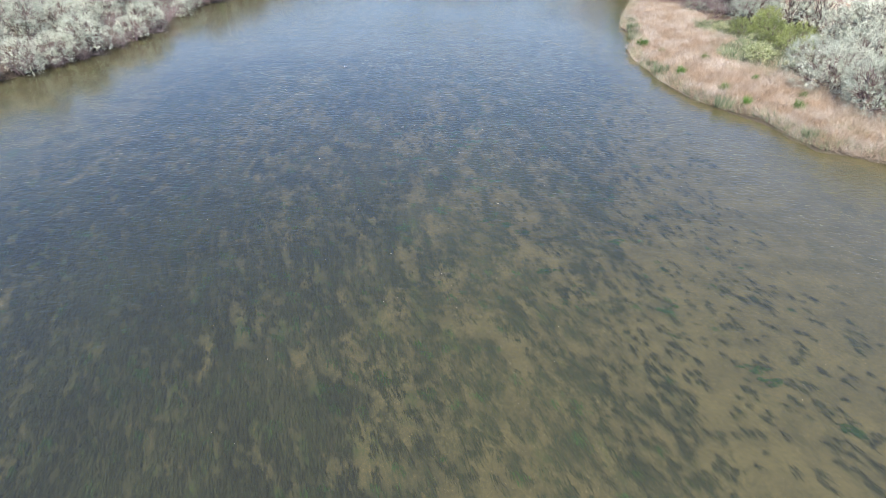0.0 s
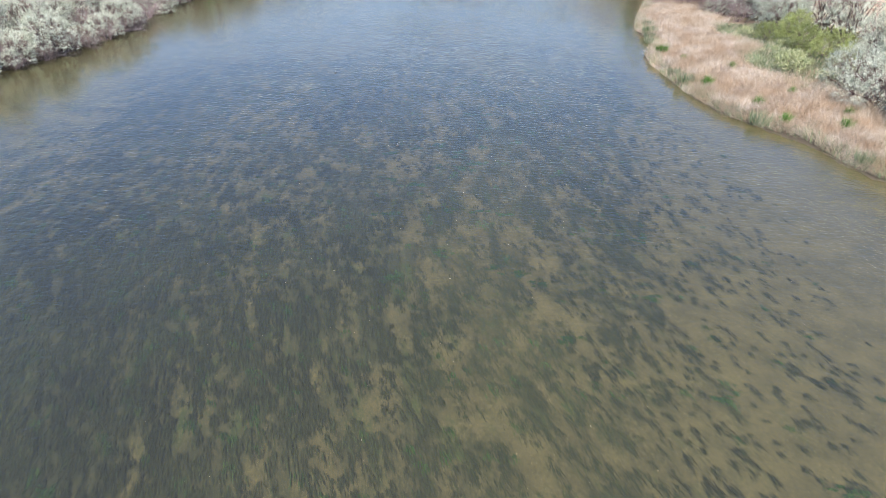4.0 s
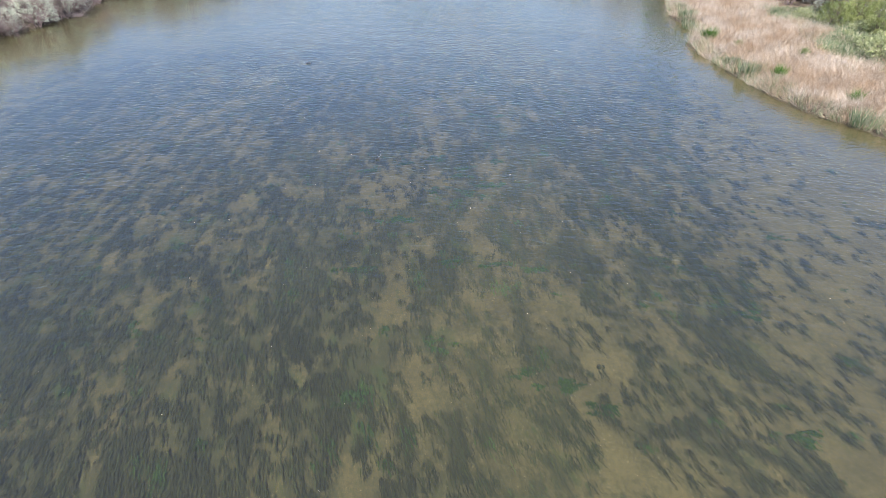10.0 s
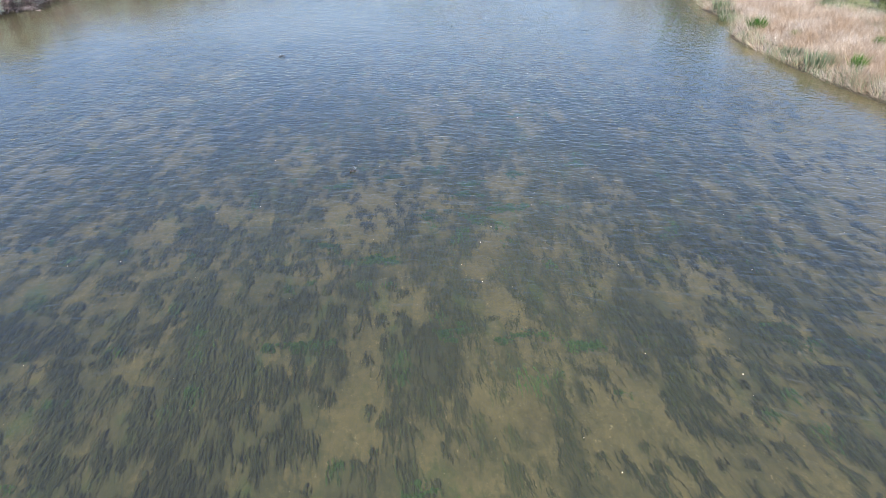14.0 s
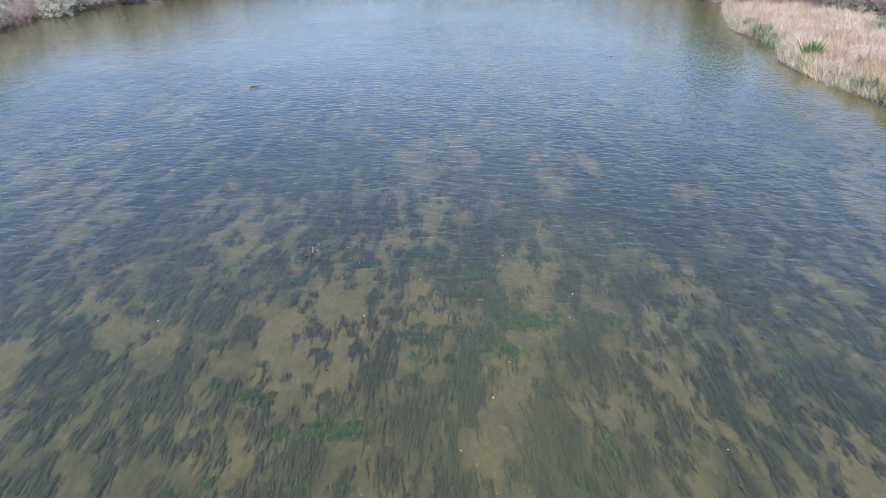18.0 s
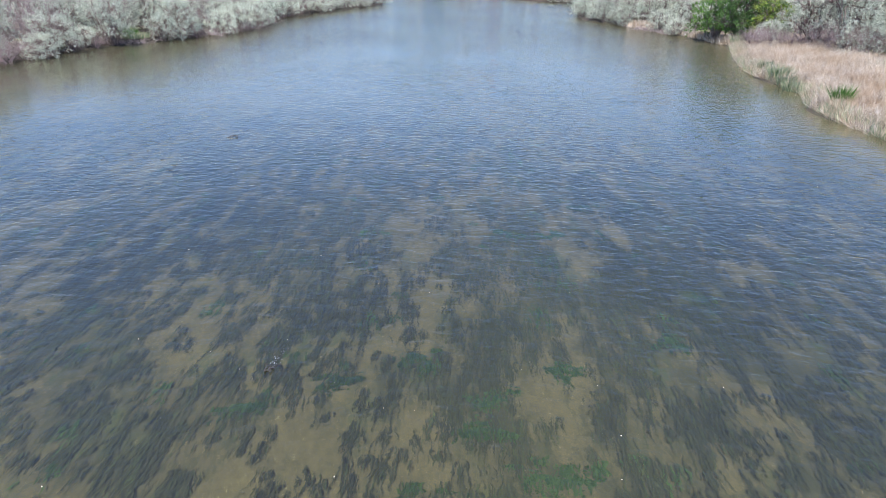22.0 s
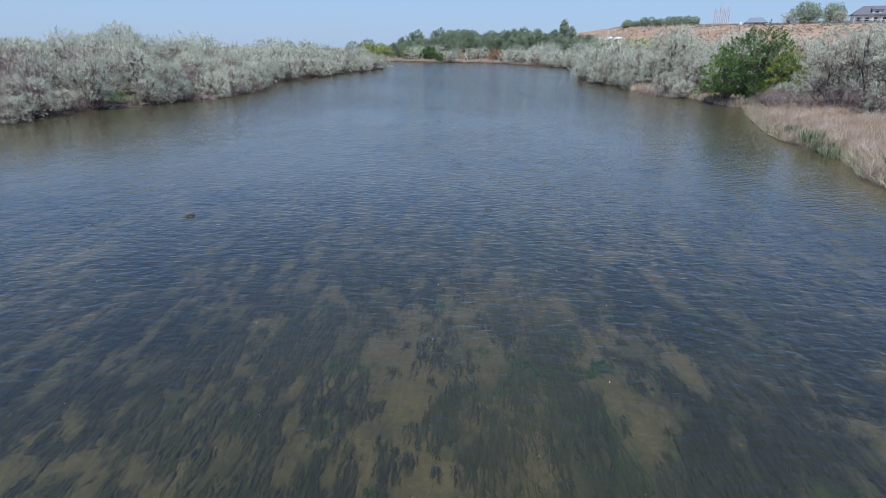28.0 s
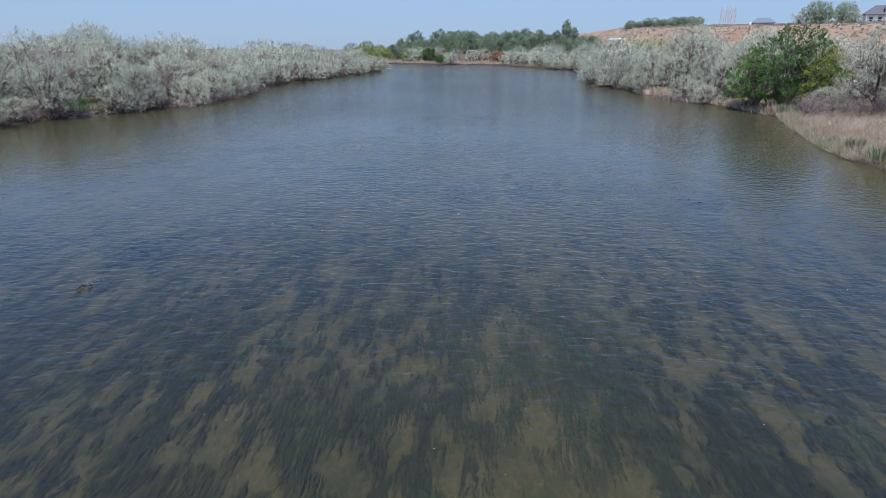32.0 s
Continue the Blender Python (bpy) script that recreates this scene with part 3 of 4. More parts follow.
# the large olives behind the reeds
for x, y, k in [(28.0, 41.6, 0.82), (27.6, 37.6, 0.92), (27.8, 33.4, 0.90), (31.2, 39.6, 1.05), (31.0, 35.4, 1.0), (30.6, 31.0, 0.95), (33.6, 43.6, 1.0), (30.4, 27.0, 0.9),
                (31.0, 75.0, 1.28), (30.6, 79.6, 1.22), (33.6, 77.6, 1.40), (33.8, 72.2, 1.38), (32.4, 69.0, 1.20), (35.6, 81.6, 1.42), (33.0, 64.6, 1.15), (35.6, 67.6, 1.25),
                (36.8, 74.6, 1.35), (31.6, 60.8, 0.9), (28.3, 82.6, 0.55), (30.2, 72.0, 0.62)]:
    put(olives[int(rng.integers(4))], x, y, k, 360 * rng.random())

# ---- green trees ----
green_tree = woody_plant("willow_tree", "bushy deep green tree with a yellow-green side, at the water's edge", "tree", "", 71, 7.4, 3.3, 11, 420, 36, (0.15, 0.075),
                         DEEP_GREEN, BARK, 0.46, 0.3, 3, 0.13, -0.6, 0.9, 0.2, None, 0.66, 0.4)
green_tree.location = (27.6, 87.6, ground_at(27.6, 87.6))
side_elm = woody_plant("elm_tree", "fresh green young elm beside the dark green tree", "tree", "", 73, 6.0, 2.0, 7, 190, 32, (0.16, 0.085),
                       leafy("elm_leaves", [(0.0, (0.06, 0.12, 0.02)), (0.5, (0.11, 0.21, 0.035)), (1.0, (0.19, 0.31, 0.06))], 0.35), BARK, 0.44, 0.3, 2, 0.10, -0.6, 0.95, 0.2)
side_elm.location = (25.6, 89.4, ground_at(25.6, 89.4))
side_willow = woody_plant("willow_tree", "yellow-green willow leaning out of the dark tree", "tree", "", 74, 5.2, 1.7, 6, 150, 32, (0.16, 0.06),
                          leafy("yellow_leaves", [(0.0, (0.14, 0.20, 0.03)), (0.5, (0.24, 0.31, 0.05)), (1.0, (0.38, 0.43, 0.09))], 0.4), BARK, 0.36, 0.2, 3, 0.09, -0.6, 0.9, 0.2)
side_willow.location = (29.1, 85.0, ground_at(29.1, 85.0))
put(green_tree, 26.9, 86.6, 0.40, 70)
put(green_tree, 30.2, 87.0, 0.55, 190)
willow = woody_plant("willow_shrub", "yellow-green willow shrub among dry reeds", "shrub", "willow shrubs", 75, 3.4, 1.9, 6, 330, 16, (0.22, 0.05),
                     WILLOW, BARK, 0.30, 0.9, 4, 0.05, -0.3, 0.95, 0.2)
willow.location = (30.2, 53.4, ground_at(30.2, 53.4))
willow.scale = (0.72, 0.72, 0.72)
put(willow, 28.6, 56.4, 0.55, 80)
put(willow, 31.8, 58.0, 0.8, 200)
put(willow, 31.0, 50.0, 0.75, 300)
far_trees = [woody_plant("cottonwood", "round-crowned dark green cottonwood far off", "tree", "trees behind the far bank", 81 + k, h, r, n, c, 16, (0.52, 0.28), HAZED_GREEN, BARK,
                         0.8, 0.3, 2, 0.22, -0.8, 1.0, 0.12, None, 0.72, 0.12) for k, (h, r, n, c) in enumerate([(12.5, 6.0, 8, 480), (10.0, 4.6, 7, 380), (14.0, 4.2, 8, 400)])]
for x, y, k, s in [(-25.5, 300, 0, 0.92), (-15.5, 304, 0, 0.84), (-10, 300, 1, 0.9), (-3, 310, 1, 0.95)]:
    put(far_trees[k], x, y, s, 50 * k)
for k in range(130):
    x = -34 + 0.74 * k + rng.normal() * 1.5
    y = 282 + 50 * rng.random()
    if x > 0.205 * (y - 33):
        continue
    put(far_trees[int(rng.integers(3))], x, y, 0.33 + 0.26 * rng.random() + 0.004 * (y - 282), 360 * rng.random())
for k in range(16):
    put(far_olives[k % 2], -24 + 3.6 * k + rng.normal(), 266 + 9 * rng.random(), 0.7 + 0.35 * rng.random(), 77 * k)

conifer = woody_plant("pine", "tall pointed dark green pine above the treeline", "tree", "pines", 79, 15.0, 2.6, 9, 300, 8, (0.7, 0.3), HAZED_GREEN, BARK,
                      0.6, 0.2, 1, 0.2, -0.7, 1.3, 0.2, None, 0.72, 0.12)
conifer.location = (42.6, 318, ground_at(42.6, 318))
put(conifer, 49, 334, 0.85, 40)
put(far_olives[0], 96.8, 222, 0.85, 30)
put(far_olives[1], 107.5, 214, 0.7, 130)
for proto in olives + mid_olives + far_olives + far_trees:
    for o in (*proto.children_recursive, proto):
        bpy.data.objects.remove(o)

# ---- reeds ----
def reed_bed(name, label, where, n, height, width, mat, seed, lean=0.25, kind="stuff", category="reeds"):
    rng = np.random.default_rng(seed)
    p = where(n, rng)
    n = len(p)
    ln = height * (0.55 + 0.6 * rng.random(n)) * (1 + 0.22 * waves2(p[:, 0], p[:, 1], 0.7))
    d = np.stack([(rng.normal(size=n) + 0.9 * waves2(p[:, 0] + 3, p[:, 1], 0.55)) * lean, (rng.normal(size=n) + 0.9 * waves2(p[:, 1], p[:, 0] + 5, 0.6)) * lean, np.ones(n)], 1)
    ob = new(name, quad_mesh(name, blades(p, d, ln, width * (0.6 + 0.8 * rng.random(n)), rng, 0.08), mat))
    return tagged(ob, label, category, kind=kind)


def strip(y0, y1, d0, d1, x_min=10, x_max=60, bare=-2.0):
    """Random places on the right bank between two distances from the waterline."""
    def where(n, rng):
        x = rng.uniform(x_min, x_max, 8 * n)
        y = rng.uniform(y0, y1, 8 * n)
        d = shore_distance(x, y)
        ok = (d > d0) & (d < d1 * (0.85 + 0.15 * np.sin(y * 0.5))) & (waves2(x, y, 1.1) > bare)
        x, y = x[ok][:n], y[ok][:n]
        return np.stack([x, y, heights(x, y) - 0.03], 1)
    return where


reed_bed("dry_reeds", "dense stand of dry straw-coloured reeds along the water", strip(18, 82, 0.0, 9.0, 15, 36), 165000, 0.86, 0.012, DRY_REED, 91, 0.70)
reed_bed("green_reeds", "fringe of young green reeds at the waterline", strip(24, 84, -0.15, 1.0, 15, 36, -0.45), 17000, 0.72, 0.018, GREEN_REED, 92)

def bank_band(line_y0, line_y1, x_min, x_max, d0, d1):
    def where(n, rng):
        x, y = rng.uniform(x_min, x_max, 14 * n), rng.uniform(line_y0, line_y1, 14 * n)
        d = shore_distance(x, y)
        ok = (d > d0) & (d < d1)
        x, y = x[ok][:n], y[ok][:n]
        return np.stack([x, y, heights(x, y) - 0.03], 1)
    return where


# ---- water weed ----
def weed_bed(name, label, c, per, seed, spread, length, width, mat, rise):
    """Plumes of fine strands, rooted at the places c and streaming down the bending current."""
    rng = np.random.default_rng(seed)
    c = c[shore_distance(c[:, 0], c[:, 1]) < -2.0]
    n = len(c) * per
    t = np.repeat(0.38 * (1 - smooth((c[:, 1] - 12) / 20)) + 0.05 * rng.normal(size=len(c)), per)
    thick = 0.55 + 0.6 * weed_cover(c[:, 0], c[:, 1])
    size = np.repeat(thick * (0.5 + 0.9 * rng.random(len(c))) * (1 + 0.5 * smooth((c[:, 1] - 28) / 9)), per)
    u, v = -np.abs(rng.normal(size=n)) * spread[1] * size, rng.normal(size=n) * spread[0]
    v = v * (0.7 - 0.9 * u)
    p = np.repeat(c, per, 0) + np.stack([v - t * u, u], 1)
    z = heights(p[:, 0], p[:, 1])
    way = np.stack([t + 0.10 * rng.normal(size=n) + 0.5 * v, -np.ones(n), rise * (0.1 + rng.random(n))], 1)
    ok = z < -0.25
    base = np.stack([p[:, 0], p[:, 1], z + 0.02 + 0.10 * rng.random(n)], 1)
    ln, wd = length * size * (0.5 + rng.random(n)), width * (0.5 + rng.random(n))
    ob = new(name, quad_mesh(name, blades(base[ok], way[ok], ln[ok], wd[ok], rng, 0.0, True), mat))
    tagged(ob, label, "water weed", kind="stuff")


def weed_places(n, seed):
    rng = np.random.default_rng(seed)
    c = np.stack([rng.uniform(-26, 16, n), -8 + 60 * rng.random(n) ** 1.05], 1)
    keep = (0.06 + np.clip(weed_cover(c[:, 0], c[:, 1]) - 0.15, 0, 1) ** 1.2) * smooth((17 - c[:, 0]) / 5) * smooth((c[:, 0] + 26) / 9) * smooth((c[:, 1] + 8) / 6) * smooth((54 - c[:, 1]) / 12)
    return c[rng.random(n) < keep]


CUSHIONS = [(10.8, 9.4), (12.2, 7.6), (10.4, 10.0), (-9.5, 9.2), (4.4, 15.6), (8.5, 13.1), (7.7, 17.9), (-13.5, 22.7), (10.9, 26.1), (1.9, 19.6), (3.0, 19.2), (-0.2, 20.6),
            (3.6, 18.6), (8.3, 22.0), (-2.1, 18.7), (1.4, 24.2), (-1.5, 26.7), (0.2, 24.3), (2.6, 23.8), (-2.8, 27.4), (-2.7, 23.7), (1.3, 29.4), (0.5, 30.2), (1.8, 29.6),
            (0.8, 28.9), (-1.7, 26.8), (-0.5, 29.1), (3.9, 32.7), (-3.2, 30.6), (0.5, 31.1), (-0.7, 32.0), (-1.9, 31.2), (1.8, 31.7), (3.4, 39.4), (1.2, 37.3), (2.2, 37.4)]
weed_bed("water_weed", "dark brown water weed streaming in the current over sand", weed_places(72000, 95), 20, 95, (0.075, 0.21), 0.34, 0.019, WEED, 0.08)
weed_bed("young_water_weed", "fresh green weed among the dark weed beds", weed_places(2600, 97), 26, 98, (0.11, 0.20), 0.26, 0.022, GREEN_WEED, 0.12)
tufts_at = np.repeat(np.array(CUSHIONS), 7, 0) + np.random.default_rng(99).normal(size=(7 * len(CUSHIONS), 2)) * (0.20, 0.13)
weed_bed("green_water_weed", "bright green weed cushions on the sandy river bed", tufts_at, 40, 96, (0.10, 0.09), 0.13, 0.035, GREEN_WEED, 0.4)


# ---- river-bank plants ----
def tuft(name, label, category, seed, n, radius, height, width, mat, lean=0.35, group=""):
    rng = np.random.default_rng(seed)
    a, r = rng.uniform(0, 6.28, n), radius * np.sqrt(rng.random(n))
    base = np.stack([r * np.cos(a), r * np.sin(a), np.full(n, -0.05)], 1)
    d = np.stack([base[:, 0] / radius * lean + 0.15 * rng.normal(size=n), base[:, 1] / radius * lean + 0.15 * rng.normal(size=n), np.ones(n)], 1)
    ob = new(name, quad_mesh(name, blades(base, d, height * (0.5 + 0.6 * rng.random(n)), width * (0.6 + 0.8 * rng.random(n)), rng, 0.15), mat))
    return tagged(ob, label, category, group)


tuft_a = tuft("grass_tuft", "bright green grass tuft among dry reeds", "grass", 101, 240, 0.30, 1.25, 0.028, BRIGHT_GRASS, group="green tufts")
tuft_a.location = (18.0, 52.6, ground_at(18.0, 52.6))
for x, y, k in [(20.7, 35.6, 0.7), (23.6, 34.3, 0.8), (18.6, 43.2, 0.8), (21.8, 47.0, 0.6), (20.3, 38.6, 0.7), (25.0, 36.5, 0.6), (23.4, 40.6, 0.55), (19.2, 50.4, 0.5)]:
    put(tuft_a, x, y, k, 70 * k)
blue_tuft = tuft("reed_clump", "blue-green young reed clump at the waterline", "reeds", 102, 240, 0.6, 1.05, 0.04, GREEN_REED, 0.25, "young reed clumps")
blue_tuft.location = (19.4, 36.1, ground_at(19.4, 36.1))
for x, y, k in [(17.5, 44.2, 1.0), (17.4, 46.6, 0.8), (19.6, 62.0, 1.0), (19.3, 60.2, 0.9), (18.8, 58.6, 0.8), (20.4, 65.5, 0.8), (22.3, 29.8, 0.8), (25.9, 83.6, 1.1), (26.1, 82.6, 1.0)]:
    put(blue_tuft, x, y, k, 90 * k)
left_grass = tuft("grass_clump", "green and straw-coloured grass in a gap of the bank", "grass", 103, 700, 1.25, 0.75, 0.05, GREEN_REED, 0.3)
left_grass.location = (-32.0, 80.1, ground_at(-32.0, 80.1))
put(tuft_a, -32.6, 79.7, 1.0, 10)
put(tuft_a, -32.4, 80.5, 0.9, 50)

herb = woody_plant("green_shrub", "low grey-green weedy shrub behind the reeds", "shrub", "low shrubs", 111, 1.5, 1.1, 5, 130, 16, (0.16, 0.05),
                   leafy("weedy_leaves", [(0.0, (0.24, 0.27, 0.12)), (0.6, (0.37, 0.40, 0.20)), (1.0, (0.52, 0.52, 0.33))], 0.35), BARK, 0.24, 0.8, 4, 0.03, -0.2, 0.8, 0.2)
herb.location = (25.8, 46.0, ground_at(25.8, 46.0))
for k in range(18):
    x, y = 26.2 + 6.0 * rng.random(), 44 + 17 * rng.random()
    put(herb, x, y, 0.35 + 0.45 * rng.random(), 360 * rng.random(), tall=0.7)
reed_bed("rusty_grass", "rust-brown dry grass under the olives", bank_band(16, 46, 24, 42, 8.5, 16), 7000, 0.6, 0.05, DRY_REED, 136, 0.5, category="grass")
reed_bed("green_grass", "mixed green and straw grass behind the reeds", bank_band(41, 64, 23, 38, 7.0, 18), 26000, 0.50, 0.035, GREEN_REED, 134, 0.4, category="grass")
bare = woody_plant("bare_shrub", "leafless purplish-grey twiggy shrub at the water", "shrub", "bare shrubs", 113, 1.9, 1.5, 6, 230, 3, (0.10, 0.03),
                   plain("withered_leaves", (0.21, 0.17, 0.145), 0.9, 0, 0.3, 3.0), plain("bare_twigs", (0.21, 0.155, 0.145), 0.9, 0, 0.3, 2.0), 0.45, 1.2, 6, 0.035, -0.1, 0.8, 0.2, None, 0.6, 0.9)
bare.location = (25.2, 79.4, ground_at(25.2, 79.4))
for x, y, k in [(26.6, 81.6, 0.9), (26.8, 79.2, 1.0), (27.8, 77.4, 0.9), (29.3, 75.6, 1.15), (29.4, 72.8, 1.2), (29.6, 69.6, 1.15), (30.0, 66.2, 1.1), (28.8, 36.0, 0.7), (28.4, 39.8, 0.7)]:
    put(bare, x, y, k, 80 * k)
for x, y in along(LEFT_BANK, 2.6, 0.0, rng, 0.3):
    if 34 < y < 120 and not gap_at(x, y):
        put(bare, x, y, (0.45 + 0.3 * rng.random()) * (1.35 if y < 66 else 1.0), 360 * rng.random())
for x, y, k in [(-33.7, 45.4, 0.95), (-33.0, 48.0, 0.85), (-34.6, 43.4, 1.0), (-32.3, 50.4, 0.8), (-32.2, 55.5, 0.7), (-33.6, 55, 1.2), (-35.4, 66, 1.3), (-36.2, 73, 1.6), (-31.0, 90, 1.5), (-34.0, 104, 2.0), (-31, 134, 2.0), (-29, 160, 2.2), (-34.6, 68.2, 1.2), (-34.4, 71.0, 1.2), (-35.5, 84, 2.4), (-38, 76, 2.3)]:
    put(bare, x, y, k, 90 * k, label="large leafless purplish shrub among the silver olives")


def drift(name, label, seed, n, size):
    """Washed-up branches, tangled at the waterline."""
    rng = np.random.default_rng(seed)
    lines = []
    for k in range(n):
        a = rng.uniform(0, 6.28)
        p = rng.normal(size=3) * (0.35 * size, 0.35 * size, 0.0)
        q = p + np.array([math.cos(a), math.sin(a), 0.1 + 0.25 * rng.random()]) * size * (0.4 + 0.7 * rng.random())
        r = 0.012 + 0.02 * rng.random() ** 2
        lines.append((bent(p, q, rng, 0.2, 5), r, r * 0.3))
    ob = new(name, faces_mesh(name, *tubes(lines, 4, True), DEAD_TWIG))
    return tagged(ob, label, "driftwood", "driftwood along the bank")


drifts = [drift("driftwood", "bleached tangle of dead branches at the waterline", 121 + k, 46, 1.5) for k in range(3)]
for k, (x, y) in enumerate(list(along(LEFT_BANK, 3.4, 0.0, rng, 0.25))):
    if 34 < y < 112 and k % 3 == 0:
        put(drifts[k % 3], x, y, 0.6 + 0.6 * rng.random(), 360 * rng.random(), 0.03)
for x, y in [(23.2, 102.6), (23.9, 100.2), (24.4, 98.6), (22.4, 105.0)]:
    put(drifts[0], x, y, 1.2, 200 * rng.random(), 0.05)
for o in drifts:
    bpy.data.objects.remove(o)


reed_bed("bank_reeds", "brown reeds on a gap of the olive bank", bank_band(103.5, 112, 17, 30, 0.0, 1.6), 1200, 0.9, 0.05, DRY_REED, 135, category="grass")
reed_bed("dry_grass", "dry grass at the foot of the green tree", bank_band(82, 97, 20, 30, 0.0, 1.3), 2000, 0.75, 0.05, DRY_REED, 131, category="grass")
reed_bed("bank_grass", "dead grass and twigs under the olives", bank_band(34, 130, -44, -24, -0.1, 4.0), 14000, 0.5, 0.05, plain("litter", (0.13, 0.095, 0.08), 0.9, 0, 0.4, 4.0), 132, 0.9, category="grass")
reed_bed("far_bank_grass", "dry brown grass on the far bank", bank_band(225, 284, -60, 34, 0.2, 9.0), 3500, 0.9, 0.25, plain("far_straw", (0.36, 0.28, 0.21), 0.9, 0, 0.3, 0.8), 133, category="grass")


def plumes(n, seed):
    rng = np.random.default_rng(seed)
    p = strip(24, 80, 1.6, 8.6, 15, 36)(n, rng)
    n = len(p)
    p[:, 2] += 0.95 + 0.25 * rng.random(n)
    d = np.stack([0.35 * rng.normal(size=n) + 0.15, 0.35 * rng.normal(size=n), np.ones(n)], 1)
    ob = new("seed_plumes", quad_mesh("seed_plumes", blades(p, d, 0.07 + 0.06 * rng.random(n), 0.016 + 0.012 * rng.random(n), rng, 0.2), PLUME))
    tagged(ob, "pale feathery seed heads over the dry reeds", "seed heads", kind="stuff")


plumes(900, 141)

# ---- weed mats breaking the surface ----
def weed_mat(seed, length, width):
    rng = np.random.default_rng(seed)
    n = 260
    u = rng.normal(size=n) * 0.4
    p = np.stack([rng.normal(size=n) * width * 0.35, u * length, np.full(n, -0.03)], 1)
    d = np.stack([0.25 * rng.normal(size=n), -np.ones(n), 0.02 + 0.10 * rng.random(n)], 1)
    ob = new("weed_mat", quad_mesh("weed_mat", blades(p, d, 0.15 + 0.25 * rng.random(n), 0.04 + 0.05 * rng.random(n), rng, 0.05, True), WEED))
    return tagged(ob, "dark water weed breaking the surface of the river", "water weed", "weed mats")


mats = [weed_mat(151, 1.6, 1.1), weed_mat(152, 1.1, 0.7)]
for x, y, k in [(-5.3, 59.6, 1), (-5.9, 68.7, 0), (-5.2, 74.0, 0), (-11.9, 90, 0), (0.3, 81.5, 1), (-11.7, 65, 1), (-9.7, 48.2, 1), (1.9, 56.2, 1), (-0.8, 55.2, 1), (7.9, 54.4, 1), (-6.6, 77, 0), (7.4, 82.5, 0), (-9.5, 73.8, 1), (6, 112, 0), (-8, 104, 0), (-21.8, 95.5, 1)]:
    put(mats[k], x, y, 0.9 + 0.4 * rng.random(), 20 * rng.normal(), 0.0)
for o in mats:
    bpy.data.objects.remove(o)

# ---- hillside and what stands on it ----
def sage(n, seed):
    rng = np.random.default_rng(seed)
    c = np.stack([rng.uniform(46, 150, n), rng.uniform(60, 420, n)], 1)
    per = 14
    size = np.repeat(0.14 + 0.30 * rng.random(n) ** 2, per)[:, None]
    p = np.repeat(c, per, 0)
    d = unit(rng.normal(size=(len(p), 3)))
    d[:, 2] = np.abs(d[:, 2]) + 0.15
    base = np.concatenate([p, heights(p[:, 0], p[:, 1])[:, None]], 1) + d * size * 0.25
    ob = new("sagebrush", quad_mesh("sagebrush", blades(base, d, 1.1 * size[:, 0], 0.45 * size[:, 0], rng), SAGE))
    tagged(ob, "grey-green sagebrush dotted over the red hillside", "sagebrush", kind="stuff")


sage(12000, 161)


def box(x0, y0, z0, x1, y1, z1, bevel=0.0):
    bm = bmesh.new()
    bmesh.ops.create_cube(bm, size=1)
    bmesh.ops.scale(bm, vec=(x1 - x0, y1 - y0, z1 - z0), verts=bm.verts)
    bmesh.ops.translate(bm, vec=((x0 + x1) / 2, (y0 + y1) / 2, (z0 + z1) / 2), verts=bm.verts)
    if bevel:
        bmesh.ops.bevel(bm, geom=bm.edges[:], offset=bevel, segments=1, affect="EDGES")
    return bm


def hip(x0, y0, x1, y1, z0, z1, inset):
    """A hipped roof, or a gabled one where the inset is 0, with eaves of real thickness."""
    ym = (y0 + y1) / 2
    v = [(x0, y0, z0), (x1, y0, z0), (x1, y1, z0), (x0, y1, z0), (x0, y0, z0 + 0.2), (x1, y0, z0 + 0.2), (x1, y1, z0 + 0.2), (x0, y1, z0 + 0.2), (x0 + inset, ym, z1), (x1 - inset, ym, z1)]
    f = [(3, 2, 1, 0), (0, 1, 5, 4), (1, 2, 6, 5), (2, 3, 7, 6), (3, 0, 4, 7), (4, 5, 9, 8), (5, 6, 9), (6, 7, 8, 9), (7, 4, 8)]
    bm = bmesh.new()
    vs = [bm.verts.new(p) for p in v]
    for q in f:
        bm.faces.new([vs[k] for k in q])
    return bm


WHITE_WALL = plain("white_siding", (0.78, 0.78, 0.76), 0.7, 0, 0.05, 1.0)
SLATE_ROOF = plain("dark_shingles", (0.10, 0.10, 0.11), 0.85, 0, 0.25, 3.0)
PALE_ROOF = plain("white_metal_roof", (0.75, 0.75, 0.74), 0.5, 0, 0.05, 1.0)
GREY_ROOF = plain("grey_shingles", (0.14, 0.16, 0.19), 0.85, 0, 0.15, 3.0)
PANE = plain("window_glass", (0.03, 0.04, 0.05), 0.08, 0, 0.1, 1.0)


def window(parent, x, z, y, w=1.1, h=1.3):
    frame_part = part("window", (box(x - w / 2 - 0.08, y - 0.06, z - 0.08, x + w / 2 + 0.08, y + 0.02, z + h + 0.08), WHITE_WALL), parent)
    part("pane", (box(x - w / 2, y - 0.075, z, x + w / 2, y - 0.03, z + h), PANE), frame_part)


